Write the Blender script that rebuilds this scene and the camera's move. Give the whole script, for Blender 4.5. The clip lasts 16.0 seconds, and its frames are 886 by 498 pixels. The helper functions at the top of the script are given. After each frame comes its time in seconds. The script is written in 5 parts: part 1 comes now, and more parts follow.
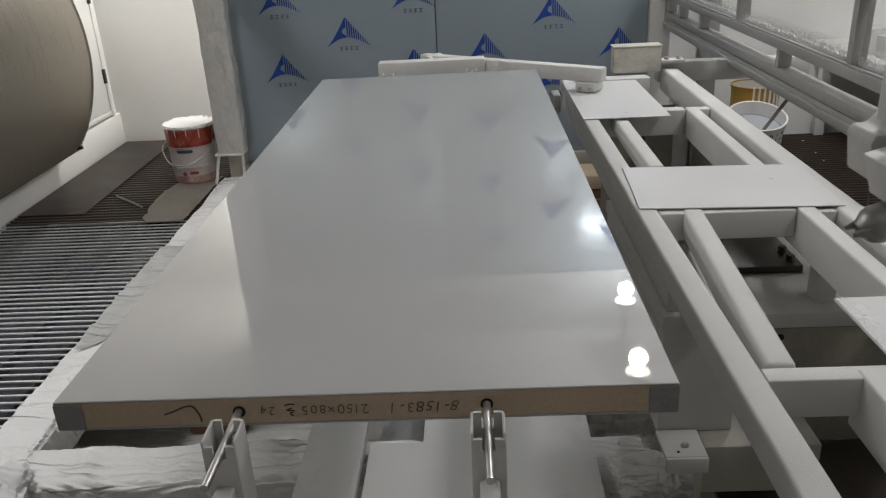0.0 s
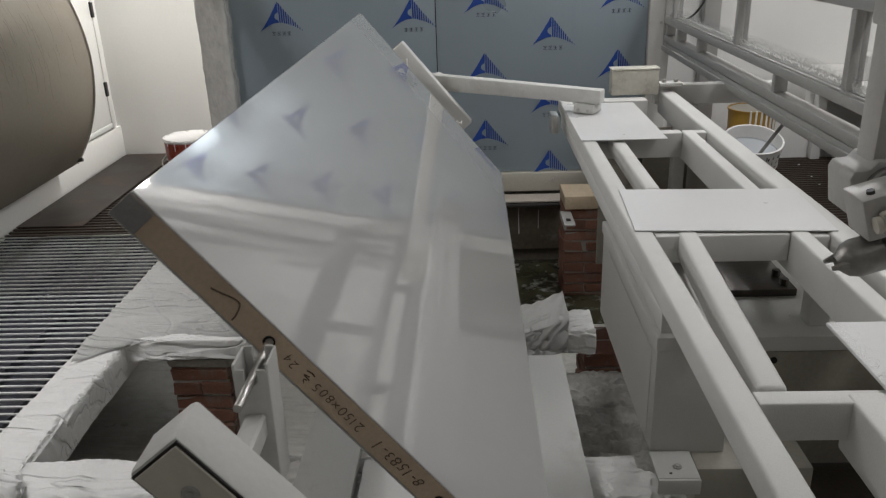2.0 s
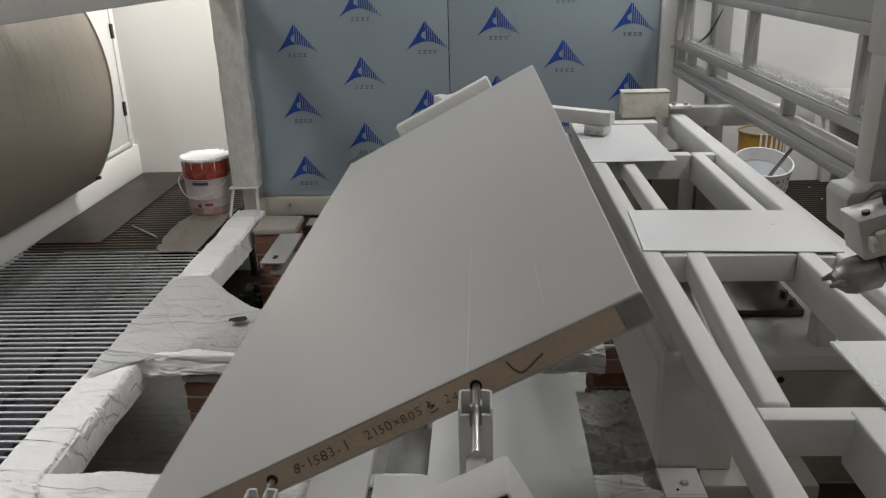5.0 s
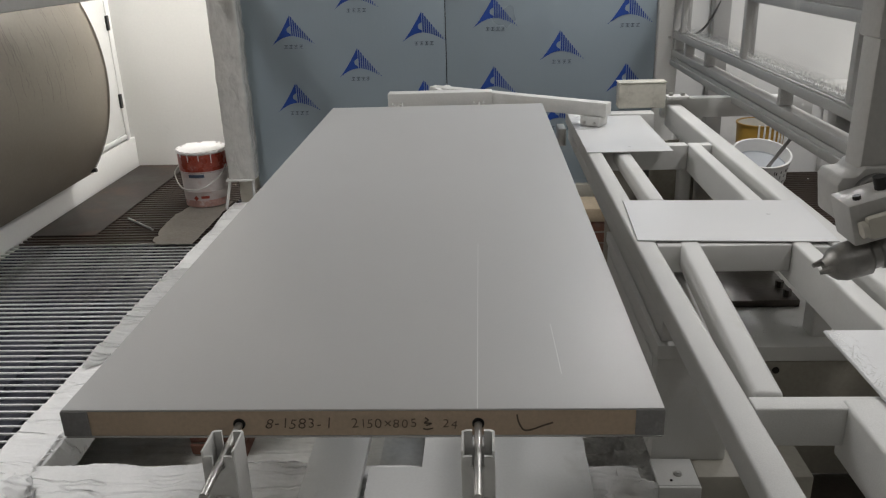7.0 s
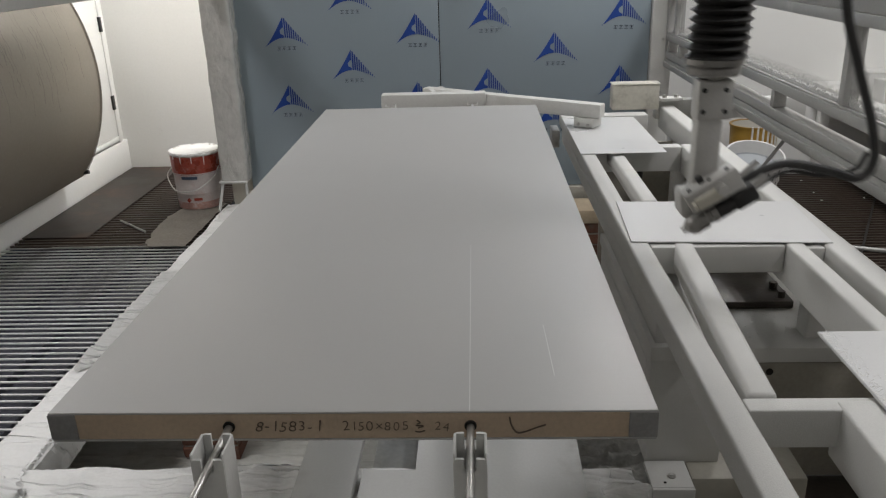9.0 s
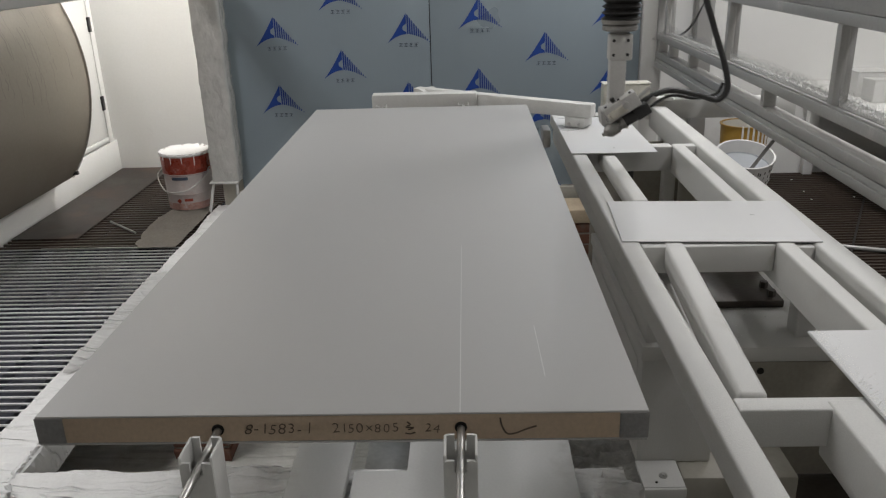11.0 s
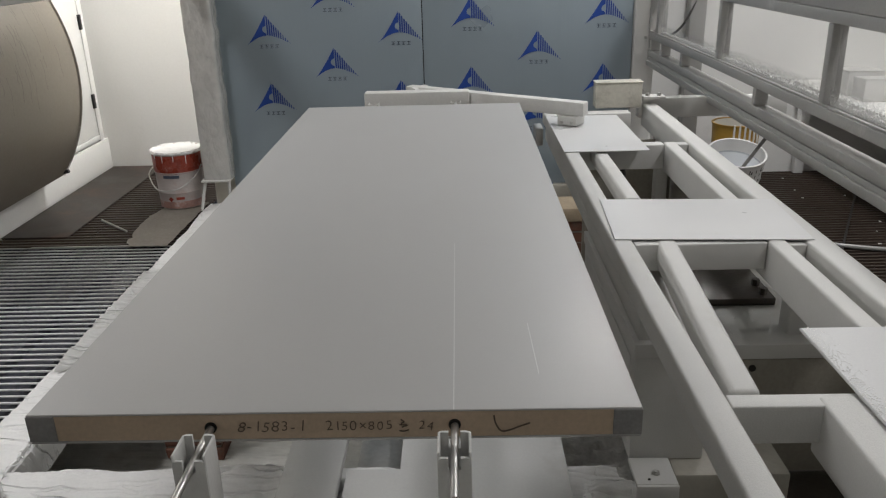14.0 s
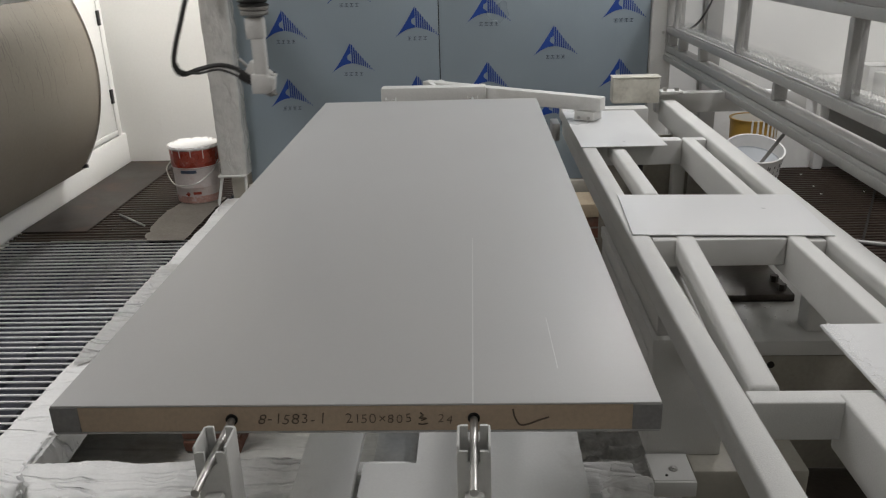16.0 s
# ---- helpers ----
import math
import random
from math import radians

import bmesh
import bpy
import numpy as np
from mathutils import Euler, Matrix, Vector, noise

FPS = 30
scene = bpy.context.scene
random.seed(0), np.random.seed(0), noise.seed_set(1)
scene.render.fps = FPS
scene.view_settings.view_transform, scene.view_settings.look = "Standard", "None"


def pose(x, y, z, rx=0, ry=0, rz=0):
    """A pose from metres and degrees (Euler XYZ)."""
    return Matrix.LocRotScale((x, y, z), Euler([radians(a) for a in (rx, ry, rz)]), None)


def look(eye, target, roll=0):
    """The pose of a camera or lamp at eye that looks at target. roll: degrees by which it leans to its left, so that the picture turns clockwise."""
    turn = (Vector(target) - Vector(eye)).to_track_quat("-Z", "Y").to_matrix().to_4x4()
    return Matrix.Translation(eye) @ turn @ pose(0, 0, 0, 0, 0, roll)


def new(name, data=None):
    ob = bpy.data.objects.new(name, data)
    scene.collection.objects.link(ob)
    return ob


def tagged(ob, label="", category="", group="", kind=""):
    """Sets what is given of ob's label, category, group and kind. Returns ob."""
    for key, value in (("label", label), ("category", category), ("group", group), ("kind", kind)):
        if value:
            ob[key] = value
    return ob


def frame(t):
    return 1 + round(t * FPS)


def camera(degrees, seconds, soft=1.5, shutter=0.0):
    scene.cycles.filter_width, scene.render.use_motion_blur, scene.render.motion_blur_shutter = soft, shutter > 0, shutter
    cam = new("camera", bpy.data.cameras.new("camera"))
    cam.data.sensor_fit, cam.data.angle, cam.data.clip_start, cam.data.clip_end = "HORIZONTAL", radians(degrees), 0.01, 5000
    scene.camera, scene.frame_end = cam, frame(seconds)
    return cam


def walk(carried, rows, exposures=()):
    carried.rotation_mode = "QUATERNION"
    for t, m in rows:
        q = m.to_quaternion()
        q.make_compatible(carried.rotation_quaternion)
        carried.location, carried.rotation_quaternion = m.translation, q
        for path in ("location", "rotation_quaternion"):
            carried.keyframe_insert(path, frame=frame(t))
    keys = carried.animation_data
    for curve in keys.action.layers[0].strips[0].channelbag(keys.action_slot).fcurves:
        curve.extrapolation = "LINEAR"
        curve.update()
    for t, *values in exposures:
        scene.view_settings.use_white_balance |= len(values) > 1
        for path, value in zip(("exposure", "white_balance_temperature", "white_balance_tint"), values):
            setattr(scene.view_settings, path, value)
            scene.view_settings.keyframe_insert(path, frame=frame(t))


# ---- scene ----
cam = camera(58.0, 16.0, 1.2, 0.6)
PATH = [
    (0, (0.153, -0.864, 1.461), (0.071, 0.976, 0.684), -3.0),
    (0.5, (0.147, -0.87, 1.468), (0.074, 0.972, 0.691), -2.6),
    (1, (0.153, -0.864, 1.459), (0.083, 0.983, 0.694), -2.1),
    (1.5, (0.149, -0.871, 1.47), (0.081, 0.978, 0.71), -2.0),
    (2, (0.154, -0.877, 1.471), (0.08, 0.98, 0.732), -2.0),
    (2.5, (0.154, -0.888, 1.477), (0.072, 0.98, 0.767), -2.0),
    (3, (0.155, -0.898, 1.48), (0.065, 0.974, 0.781), -2.0),
    (3.5, (0.152, -0.913, 1.485), (0.058, 0.961, 0.794), -2.0),
    (4, (0.153, -0.914, 1.483), (0.049, 0.961, 0.797), -1.9),
    (6.5, (0.156, -0.921, 1.474), (0.061, 0.948, 0.77), -1.7),
    (7, (0.17, -0.907, 1.468), (0.069, 0.962, 0.762), -1.9),
    (7.5, (0.173, -0.899, 1.464), (0.07, 0.97, 0.759), -2.0),
    (8, (0.172, -0.898, 1.462), (0.075, 0.972, 0.76), -1.9),
    (8.5, (0.172, -0.9, 1.462), (0.081, 0.971, 0.761), -1.9),
    (9, (0.173, -0.899, 1.463), (0.086, 0.972, 0.762), -1.8),
    (11.5, (0.176, -0.893, 1.462), (0.113, 0.979, 0.76), -1.8),
    (12, (0.176, -0.892, 1.461), (0.117, 0.98, 0.76), -1.8),
    (12.5, (0.176, -0.892, 1.461), (0.121, 0.979, 0.758), -1.8),
    (13, (0.176, -0.892, 1.461), (0.124, 0.979, 0.756), -1.7),
    (13.5, (0.176, -0.893, 1.461), (0.127, 0.978, 0.756), -1.7),
    (14, (0.174, -0.894, 1.46), (0.126, 0.977, 0.755), -1.6),
    (14.5, (0.172, -0.894, 1.458), (0.12, 0.976, 0.75), -1.6),
    (15, (0.169, -0.895, 1.458), (0.108, 0.973, 0.746), -1.6),
    (15.5, (0.17, -0.895, 1.459), (0.097, 0.971, 0.743), -1.7),
    (16, (0.167, -0.897, 1.459), (0.083, 0.969, 0.745), -1.8),
]
walk(cam, [(t, look(eye, target, roll)) for t, eye, target, roll in PATH],
     [(0, -0.14), (2, -0.12), (4.2, -0.06), (6.3, -0.01), (16, -0.01)])

# ---- world and light ----
world = bpy.data.worlds.new("world")
scene.world = world
world.use_nodes = True
world.node_tree.nodes["Background"].inputs[0].default_value = (0.75, 0.8, 0.85, 1)
world.node_tree.nodes["Background"].inputs[1].default_value = 0.05


def area(name, m, sx, sy, watts, colour):
    data = bpy.data.lights.new(name, "AREA")
    data.shape, data.size, data.size_y, data.energy, data.color = "RECTANGLE", sx, sy, watts, colour
    ob = new(name, data)
    ob.matrix_world = m
    return ob


WARM = (1.0, 0.99, 1.0)
FILLS = [  # fill lights added out of view: x, y, z, width, length, watts
    (1.78, 2.6, 2.85, 0.15, 0.9, 27),
    (1.9, 0.4, 2.85, 0.15, 0.9, 18),
    (-1.9, 1.3, 2.35, 0.3, 1.4, 29),
    (0.1, -1.6, 2.85, 1.2, 0.3, 2),
    (-0.85, 4.4, 2.85, 0.3, 0.6, 48),
]
for lx, ly, lz, lw, ll, le in FILLS:
    area("fill_light", pose(lx, ly, lz - 0.06), lw, ll, le, WARM)
SPOTS = [(1.03, 3.5, 2.5, 17), (0.91, 2.54, 2.4, 13)]
for sx, sy, sz, se in SPOTS:
    data = bpy.data.lights.new("bulb_light", "POINT")
    data.energy, data.shadow_soft_size, data.color = se, 0.045, WARM
    new("bulb_light", data).location = (sx, sy, sz)


# ---- materials ----
def mat(name, base, rough=0.5, metal=0.0, var=0.12, scale=6.0, fine=90.0, bump=0.15, dirt=None, dirt_amount=0.0, dirt_scale=3.0, coat=0.0, per_object=0.0):
    m = bpy.data.materials.new(name)
    m.use_nodes = True
    t = m.node_tree
    b = t.nodes["Principled BSDF"]
    co = t.nodes.new("ShaderNodeTexCoord")
    n1 = t.nodes.new("ShaderNodeTexNoise")
    n1.inputs["Scale"].default_value, n1.inputs["Detail"].default_value = scale, 5
    n2 = t.nodes.new("ShaderNodeTexNoise")
    n2.inputs["Scale"].default_value, n2.inputs["Detail"].default_value = fine, 4
    for n in (n1, n2):
        t.links.new(co.outputs["Object"], n.inputs["Vector"])
    add = t.nodes.new("ShaderNodeMath")
    add.operation = "ADD"
    t.links.new(n1.outputs[0], add.inputs[0])
    t.links.new(n2.outputs[0], add.inputs[1])
    src = add.outputs[0]
    if per_object:
        oi = t.nodes.new("ShaderNodeObjectInfo")
        mul = t.nodes.new("ShaderNodeMath")
        mul.operation = "MULTIPLY_ADD"
        t.links.new(oi.outputs["Random"], mul.inputs[0])
        mul.inputs[1].default_value = per_object
        t.links.new(src, mul.inputs[2])
        src = mul.outputs[0]
    mr = t.nodes.new("ShaderNodeMapRange")
    mr.inputs[1].default_value, mr.inputs[2].default_value = 0.6, 1.4 + per_object
    mr.inputs[3].default_value, mr.inputs[4].default_value = 1 - var, 1 + var
    t.links.new(src, mr.inputs[0])
    hs = t.nodes.new("ShaderNodeHueSaturation")
    hs.inputs["Color"].default_value = (*base, 1)
    t.links.new(mr.outputs[0], hs.inputs["Value"])
    out = hs.outputs[0]
    if dirt:
        n3 = t.nodes.new("ShaderNodeTexNoise")
        n3.inputs["Scale"].default_value, n3.inputs["Detail"].default_value, n3.inputs["Roughness"].default_value = dirt_scale, 8, 0.65
        t.links.new(co.outputs["Object"], n3.inputs["Vector"])
        r3 = t.nodes.new("ShaderNodeMapRange")
        lo = 0.72 - 0.4 * dirt_amount
        r3.inputs[1].default_value, r3.inputs[2].default_value = lo, lo + 0.18
        t.links.new(n3.outputs[0], r3.inputs[0])
        mx = t.nodes.new("ShaderNodeMix")
        mx.data_type = "RGBA"
        t.links.new(r3.outputs[0], mx.inputs[0])
        t.links.new(out, mx.inputs[6])
        mx.inputs[7].default_value = (*dirt, 1)
        out = mx.outputs[2]
    t.links.new(out, b.inputs["Base Color"])
    rr = t.nodes.new("ShaderNodeMapRange")
    rr.inputs[1].default_value, rr.inputs[2].default_value = 0.3, 0.7
    rr.inputs[3].default_value, rr.inputs[4].default_value = max(rough - 0.08 * (rough > 0.12), 0.02), min(rough + 0.08 * (rough > 0.12), 1)
    t.links.new(n1.outputs[0], rr.inputs[0])
    t.links.new(rr.outputs[0], b.inputs["Roughness"])
    b.inputs["Metallic"].default_value = metal
    b.inputs["Coat Weight"].default_value = coat
    if bump:
        bp = t.nodes.new("ShaderNodeBump")
        bp.inputs["Strength"].default_value, bp.inputs["Distance"].default_value = bump, 0.004
        t.links.new(n2.outputs[0], bp.inputs["Height"])
        t.links.new(bp.outputs[0], b.inputs["Normal"])
    return m


WHITE = mat("white_paint", (0.66, 0.655, 0.63), 0.5, var=0.06, scale=5, fine=140, bump=0.12, dirt=(0.5, 0.49, 0.46), dirt_amount=0.35)
FRAME = mat("oversprayed_steel", (0.63, 0.625, 0.6), 0.55, var=0.08, scale=7, fine=420, bump=0.2, dirt=(0.58, 0.57, 0.53), dirt_amount=0.4, dirt_scale=5)
CREAM = mat("cream_paint", (0.6, 0.57, 0.49), 0.5, var=0.06, dirt=(0.45, 0.42, 0.35), dirt_amount=0.4)
WALLW = mat("wall_white", (0.83, 0.825, 0.8), 0.6, var=0.03, scale=1.5, fine=60, bump=0.05, dirt=(0.66, 0.64, 0.6), dirt_amount=0.25, dirt_scale=1.2)
SHEET = mat("film_covered_steel", (0.31, 0.37, 0.41), 0.33, metal=0.25, var=0.035, scale=0.6, fine=300, bump=0.015)
BLUE = mat("blue_print", (0.006, 0.045, 0.25), 0.55, var=0.08)
INK = mat("grey_print", (0.045, 0.06, 0.09), 0.5)
GLOSS = mat("wet_grey_lacquer", (0.5, 0.496, 0.488), 0.026, var=0.012, scale=1.2, fine=40, bump=0.0, coat=0.8)
GLOSS.node_tree.nodes["Principled BSDF"].inputs["IOR"].default_value = 1.5
GLOSS.node_tree.nodes["Principled BSDF"].inputs["Coat Roughness"].default_value = 0.012
MATTE = mat("primer_grey", (0.435, 0.43, 0.418), 0.43, var=0.02, scale=1.0, fine=300, bump=0.03)
# sprayed door corners; their shade is put into this darker grey
EDGE = mat("shaded_grey_overspray", (0.27, 0.265, 0.26), 0.5, var=0.15, scale=25, fine=200, bump=0.2, dirt=(0.36, 0.31, 0.26), dirt_amount=0.35, dirt_scale=20)
WOOD = mat("raw_poplar", (0.58, 0.455, 0.33), 0.6, var=0.12, scale=9, fine=160, bump=0.15, dirt=(0.42, 0.33, 0.25), dirt_amount=0.25)
PENCIL = mat("marker_ink", (0.13, 0.095, 0.07), 0.6)
HOLE = mat("dark_hole", (0.02, 0.017, 0.015), 0.9)
STEEL = mat("worn_steel", (0.5, 0.49, 0.47), 0.35, metal=0.85, var=0.15, fine=60, bump=0.1)
ALU = mat("dusty_aluminium", (0.4, 0.395, 0.38), 0.42, metal=0.3, var=0.1, scale=8, fine=180, bump=0.2, dirt=(0.62, 0.61, 0.58), dirt_amount=0.3, dirt_scale=6)
GRATEM = mat("dirty_grating_bar", (0.5, 0.485, 0.47), 0.45, metal=0.1, var=0.3, scale=3, fine=50, bump=0.3, dirt=(0.1, 0.08, 0.065), dirt_amount=0.5, dirt_scale=2.2, per_object=0.3)
GRATE = mat("grating_bar", (0.8, 0.795, 0.785), 0.4, metal=0.1, var=0.2, scale=3, fine=50, bump=0.3, dirt=(0.4, 0.36, 0.32), dirt_amount=0.25, dirt_scale=2.2, per_object=0.2)
PAN = mat("wet_dark_pan", (0.06, 0.062, 0.076), 0.2, var=0.4, scale=2.5, fine=30, bump=0.4, dirt=(0.022, 0.02, 0.018), dirt_amount=0.5, dirt_scale=2)
LEDGE = mat("caked_overspray", (0.62, 0.61, 0.58), 0.9, var=0.25, scale=16, fine=60, bump=0.9, dirt=(0.36, 0.34, 0.31), dirt_amount=0.4, dirt_scale=13)
GRATED = mat("brown_grating_bar", (0.055, 0.038, 0.029), 0.6, metal=0.0, var=0.25, scale=3, fine=50, bump=0.3, per_object=0.2)
DARK = mat("dark_sump", (0.022, 0.019, 0.017), 0.7, var=0.3, scale=2)
PLATE = mat("brown_sheet", (0.032, 0.026, 0.022), 0.46, metal=0.0, var=0.2, scale=3, dirt=(0.09, 0.06, 0.045), dirt_amount=0.5)
PLATE.node_tree.nodes["Principled BSDF"].inputs["Specular IOR Level"].default_value = 0.25
CARD = mat("dusty_cardboard", (0.38, 0.345, 0.3), 0.9, var=0.15, scale=9, fine=70, bump=0.6, dirt=(0.3, 0.25, 0.2), dirt_amount=0.4)
CLOTH = mat("white_cloth", (0.82, 0.815, 0.8), 0.8, var=0.05, scale=5, fine=90, bump=0.2, dirt=(0.64, 0.62, 0.58), dirt_amount=0.2, dirt_scale=7)
FILM = mat("stretch_film", (0.52, 0.51, 0.48), 0.12, var=0.12, scale=7, fine=24, bump=0.6, coat=1.0)
BRICK = mat("red_brick", (0.19, 0.085, 0.057), 0.85, var=0.35, scale=14, fine=110, bump=0.9, dirt=(0.2, 0.16, 0.13), dirt_amount=0.45, dirt_scale=11, per_object=0.6)
MORTAR = mat("mortar", (0.31, 0.285, 0.25), 0.95, var=0.2, fine=80, bump=0.9)
CONC = mat("wet_concrete", (0.17, 0.15, 0.125), 0.5, var=0.3, scale=3, fine=50, bump=0.5, dirt=(0.5, 0.49, 0.47), dirt_amount=0.35)
BOARD = mat("dull_board_paint", (0.57, 0.57, 0.555), 0.42, var=0.05, scale=4, fine=120, bump=0.08, dirt=(0.4, 0.39, 0.37), dirt_amount=0.35, dirt_scale=3)
BOXM = mat("grimy_cream_paint", (0.56, 0.54, 0.47), 0.35, var=0.12, scale=9, fine=60, bump=0.5, dirt=(0.34, 0.32, 0.27), dirt_amount=0.5, dirt_scale=11)
SOUTH = mat("fill_limiting_grey", (0.46, 0.455, 0.44), 0.7, var=0.1, scale=2, fine=60, bump=0.1)
TOPP = mat("pale_top_panel", (0.5, 0.53, 0.54), 0.4, var=0.05, scale=2, fine=80, bump=0.05)
APRON = mat("stained_wet_apron", (0.15, 0.13, 0.1), 0.45, var=0.3, scale=4, fine=40, bump=0.4, dirt=(0.3, 0.28, 0.25), dirt_amount=0.3, dirt_scale=7)
CARDT = mat("tan_block", (0.42, 0.34, 0.24), 0.85, var=0.15, scale=9, fine=60, bump=0.4, dirt=(0.3, 0.25, 0.19), dirt_amount=0.35, dirt_scale=8)
PLATEW = mat("sprayed_plate", (0.65, 0.65, 0.645), 0.33, var=0.04, scale=4, fine=300, bump=0.05, dirt=(0.62, 0.61, 0.58), dirt_amount=0.25, dirt_scale=4)
MPLATE = mat("oily_plate", (0.055, 0.045, 0.036), 0.35, metal=0.3, var=0.25)
DUSTF = mat("white_dust_floor", (0.56, 0.55, 0.51), 0.35, var=0.15, scale=2.5, fine=22, bump=0.9, dirt=(0.26, 0.22, 0.17), dirt_amount=0.45, dirt_scale=1.5)
WATER = mat("murky_water", (0.06, 0.058, 0.035), 0.06, var=0.3, scale=3, fine=9, bump=0.6, dirt=(0.5, 0.5, 0.47), dirt_amount=0.42, dirt_scale=13)
TANK = mat("taupe_tank_paint", (0.215, 0.187, 0.15), 0.45, var=0.08, scale=3, fine=60, bump=0.1)
TANKD = mat("taupe_drip", (0.145, 0.122, 0.097), 0.4, var=0.1)
RED = mat("red_label", (0.25, 0.042, 0.024), 0.3, var=0.3, scale=12, dirt=(0.5, 0.42, 0.38), dirt_amount=0.3, dirt_scale=16)
PAILW = mat("pail_white", (0.46, 0.415, 0.395), 0.4, var=0.1, scale=9, dirt=(0.42, 0.3, 0.26), dirt_amount=0.42, dirt_scale=9)
PAINT = mat("dried_paint", (0.72, 0.71, 0.69), 0.4, var=0.05, scale=12, fine=30, bump=0.5)
PAINTG = mat("grey_wet_paint", (0.42, 0.44, 0.46), 0.12, var=0.04, scale=8, bump=0.05)
YELLOW = mat("yellow_tin", (0.34, 0.2, 0.035), 0.35, var=0.15, scale=10)
BLACK = mat("black_rubber", (0.022, 0.021, 0.02), 0.5, var=0.2, fine=80, bump=0.2)
ROBOT = mat("robot_grey", (0.5, 0.49, 0.465), 0.4, var=0.08, scale=12, fine=160, bump=0.1, dirt=(0.4, 0.38, 0.34), dirt_amount=0.3, dirt_scale=16)
GUN = mat("gun_metal", (0.3, 0.29, 0.275), 0.42, metal=0.9, var=0.2, scale=20, fine=120, bump=0.1)
SCR = mat("pale_streak", (0.7, 0.7, 0.68), 0.1, var=0.02, bump=0.0)
BEIGE = mat("dull_beige_paint", (0.4, 0.38, 0.325), 0.5, var=0.08, scale=4, dirt=(0.27, 0.24, 0.19), dirt_amount=0.4, dirt_scale=4)
STAIN = mat("rusty_pink_stain", (0.33, 0.19, 0.16), 0.5, var=0.3, scale=14, dirt=(0.5, 0.46, 0.43), dirt_amount=0.5, dirt_scale=18)
GREYR = mat("grey_rail_paint", (0.43, 0.42, 0.395), 0.5, var=0.08, scale=4, dirt=(0.33, 0.32, 0.29), dirt_amount=0.4)
OLIVE = mat("olive_panel", (0.3, 0.28, 0.235), 0.5, var=0.15, scale=4)

GLASS = bpy.data.materials.new("dusty_glass")
GLASS.use_nodes = True
gt = GLASS.node_tree
gb = gt.nodes["Principled BSDF"]
gb.inputs["Roughness"].default_value, gb.inputs["IOR"].default_value = 0.03, 1.45
gtr = gt.nodes.new("ShaderNodeBsdfTransparent")
gmx = gt.nodes.new("ShaderNodeMixShader")
gn = gt.nodes.new("ShaderNodeTexNoise")
gn.inputs["Scale"].default_value, gn.inputs["Detail"].default_value = 110, 3
gc = gt.nodes.new("ShaderNodeTexCoord")
gt.links.new(gc.outputs["Object"], gn.inputs["Vector"])
gs = gt.nodes.new("ShaderNodeSeparateXYZ")
gt.links.new(gc.outputs["Object"], gs.inputs[0])
gr = gt.nodes.new("ShaderNodeMapRange")
gr.inputs[1].default_value, gr.inputs[2].default_value, gr.inputs[3].default_value, gr.inputs[4].default_value = 0.99, 1.05, 0.75, 0.0
gt.links.new(gs.outputs[2], gr.inputs[0])
gm = gt.nodes.new("ShaderNodeMath")
gm.operation = "MULTIPLY_ADD"
gk = gt.nodes.new("ShaderNodeMapRange")
gk.inputs[1].default_value, gk.inputs[2].default_value, gk.inputs[3].default_value = 0.42, 0.58, 0.15
gt.links.new(gn.outputs[0], gk.inputs[0])
gt.links.new(gk.outputs[0], gm.inputs[0])
gt.links.new(gr.outputs[0], gm.inputs[1])
gm.inputs[2].default_value = 0.05
gt.links.new(gm.outputs[0], gmx.inputs[0])
gb.inputs["Base Color"].default_value = (0.6, 0.6, 0.58, 1)
gt.links.new(gtr.outputs[0], gmx.inputs[1])
gt.links.new(gb.outputs[0], gmx.inputs[2])
gt.links.new(gmx.outputs[0], gt.nodes["Material Output"].inputs[0])


def folds(m, turn, sx, sy, sz, depth, detail=3):
    # long shallow creases running one way
    t = m.node_tree
    b = t.nodes["Principled BSDF"]
    co = t.nodes.new("ShaderNodeTexCoord")
    mp = t.nodes.new("ShaderNodeMapping")
    mp.inputs["Rotation"].default_value = (0.3, 0.2, radians(turn))
    mp.inputs["Scale"].default_value = (sx, sy, sz)
    t.links.new(co.outputs["Object"], mp.inputs[0])
    n = t.nodes.new("ShaderNodeTexNoise")
    n.inputs["Scale"].default_value, n.inputs["Detail"].default_value, n.inputs["Distortion"].default_value = 1.0, detail, 0.4
    t.links.new(mp.outputs[0], n.inputs["Vector"])
    bp = t.nodes.new("ShaderNodeBump")
    bp.inputs["Strength"].default_value, bp.inputs["Distance"].default_value = 1.0, depth
    t.links.new(n.outputs[0], bp.inputs["Height"])
    old = b.inputs["Normal"].links[0].from_socket
    t.links.new(old, bp.inputs["Normal"])
    t.links.new(bp.outputs[0], b.inputs["Normal"])


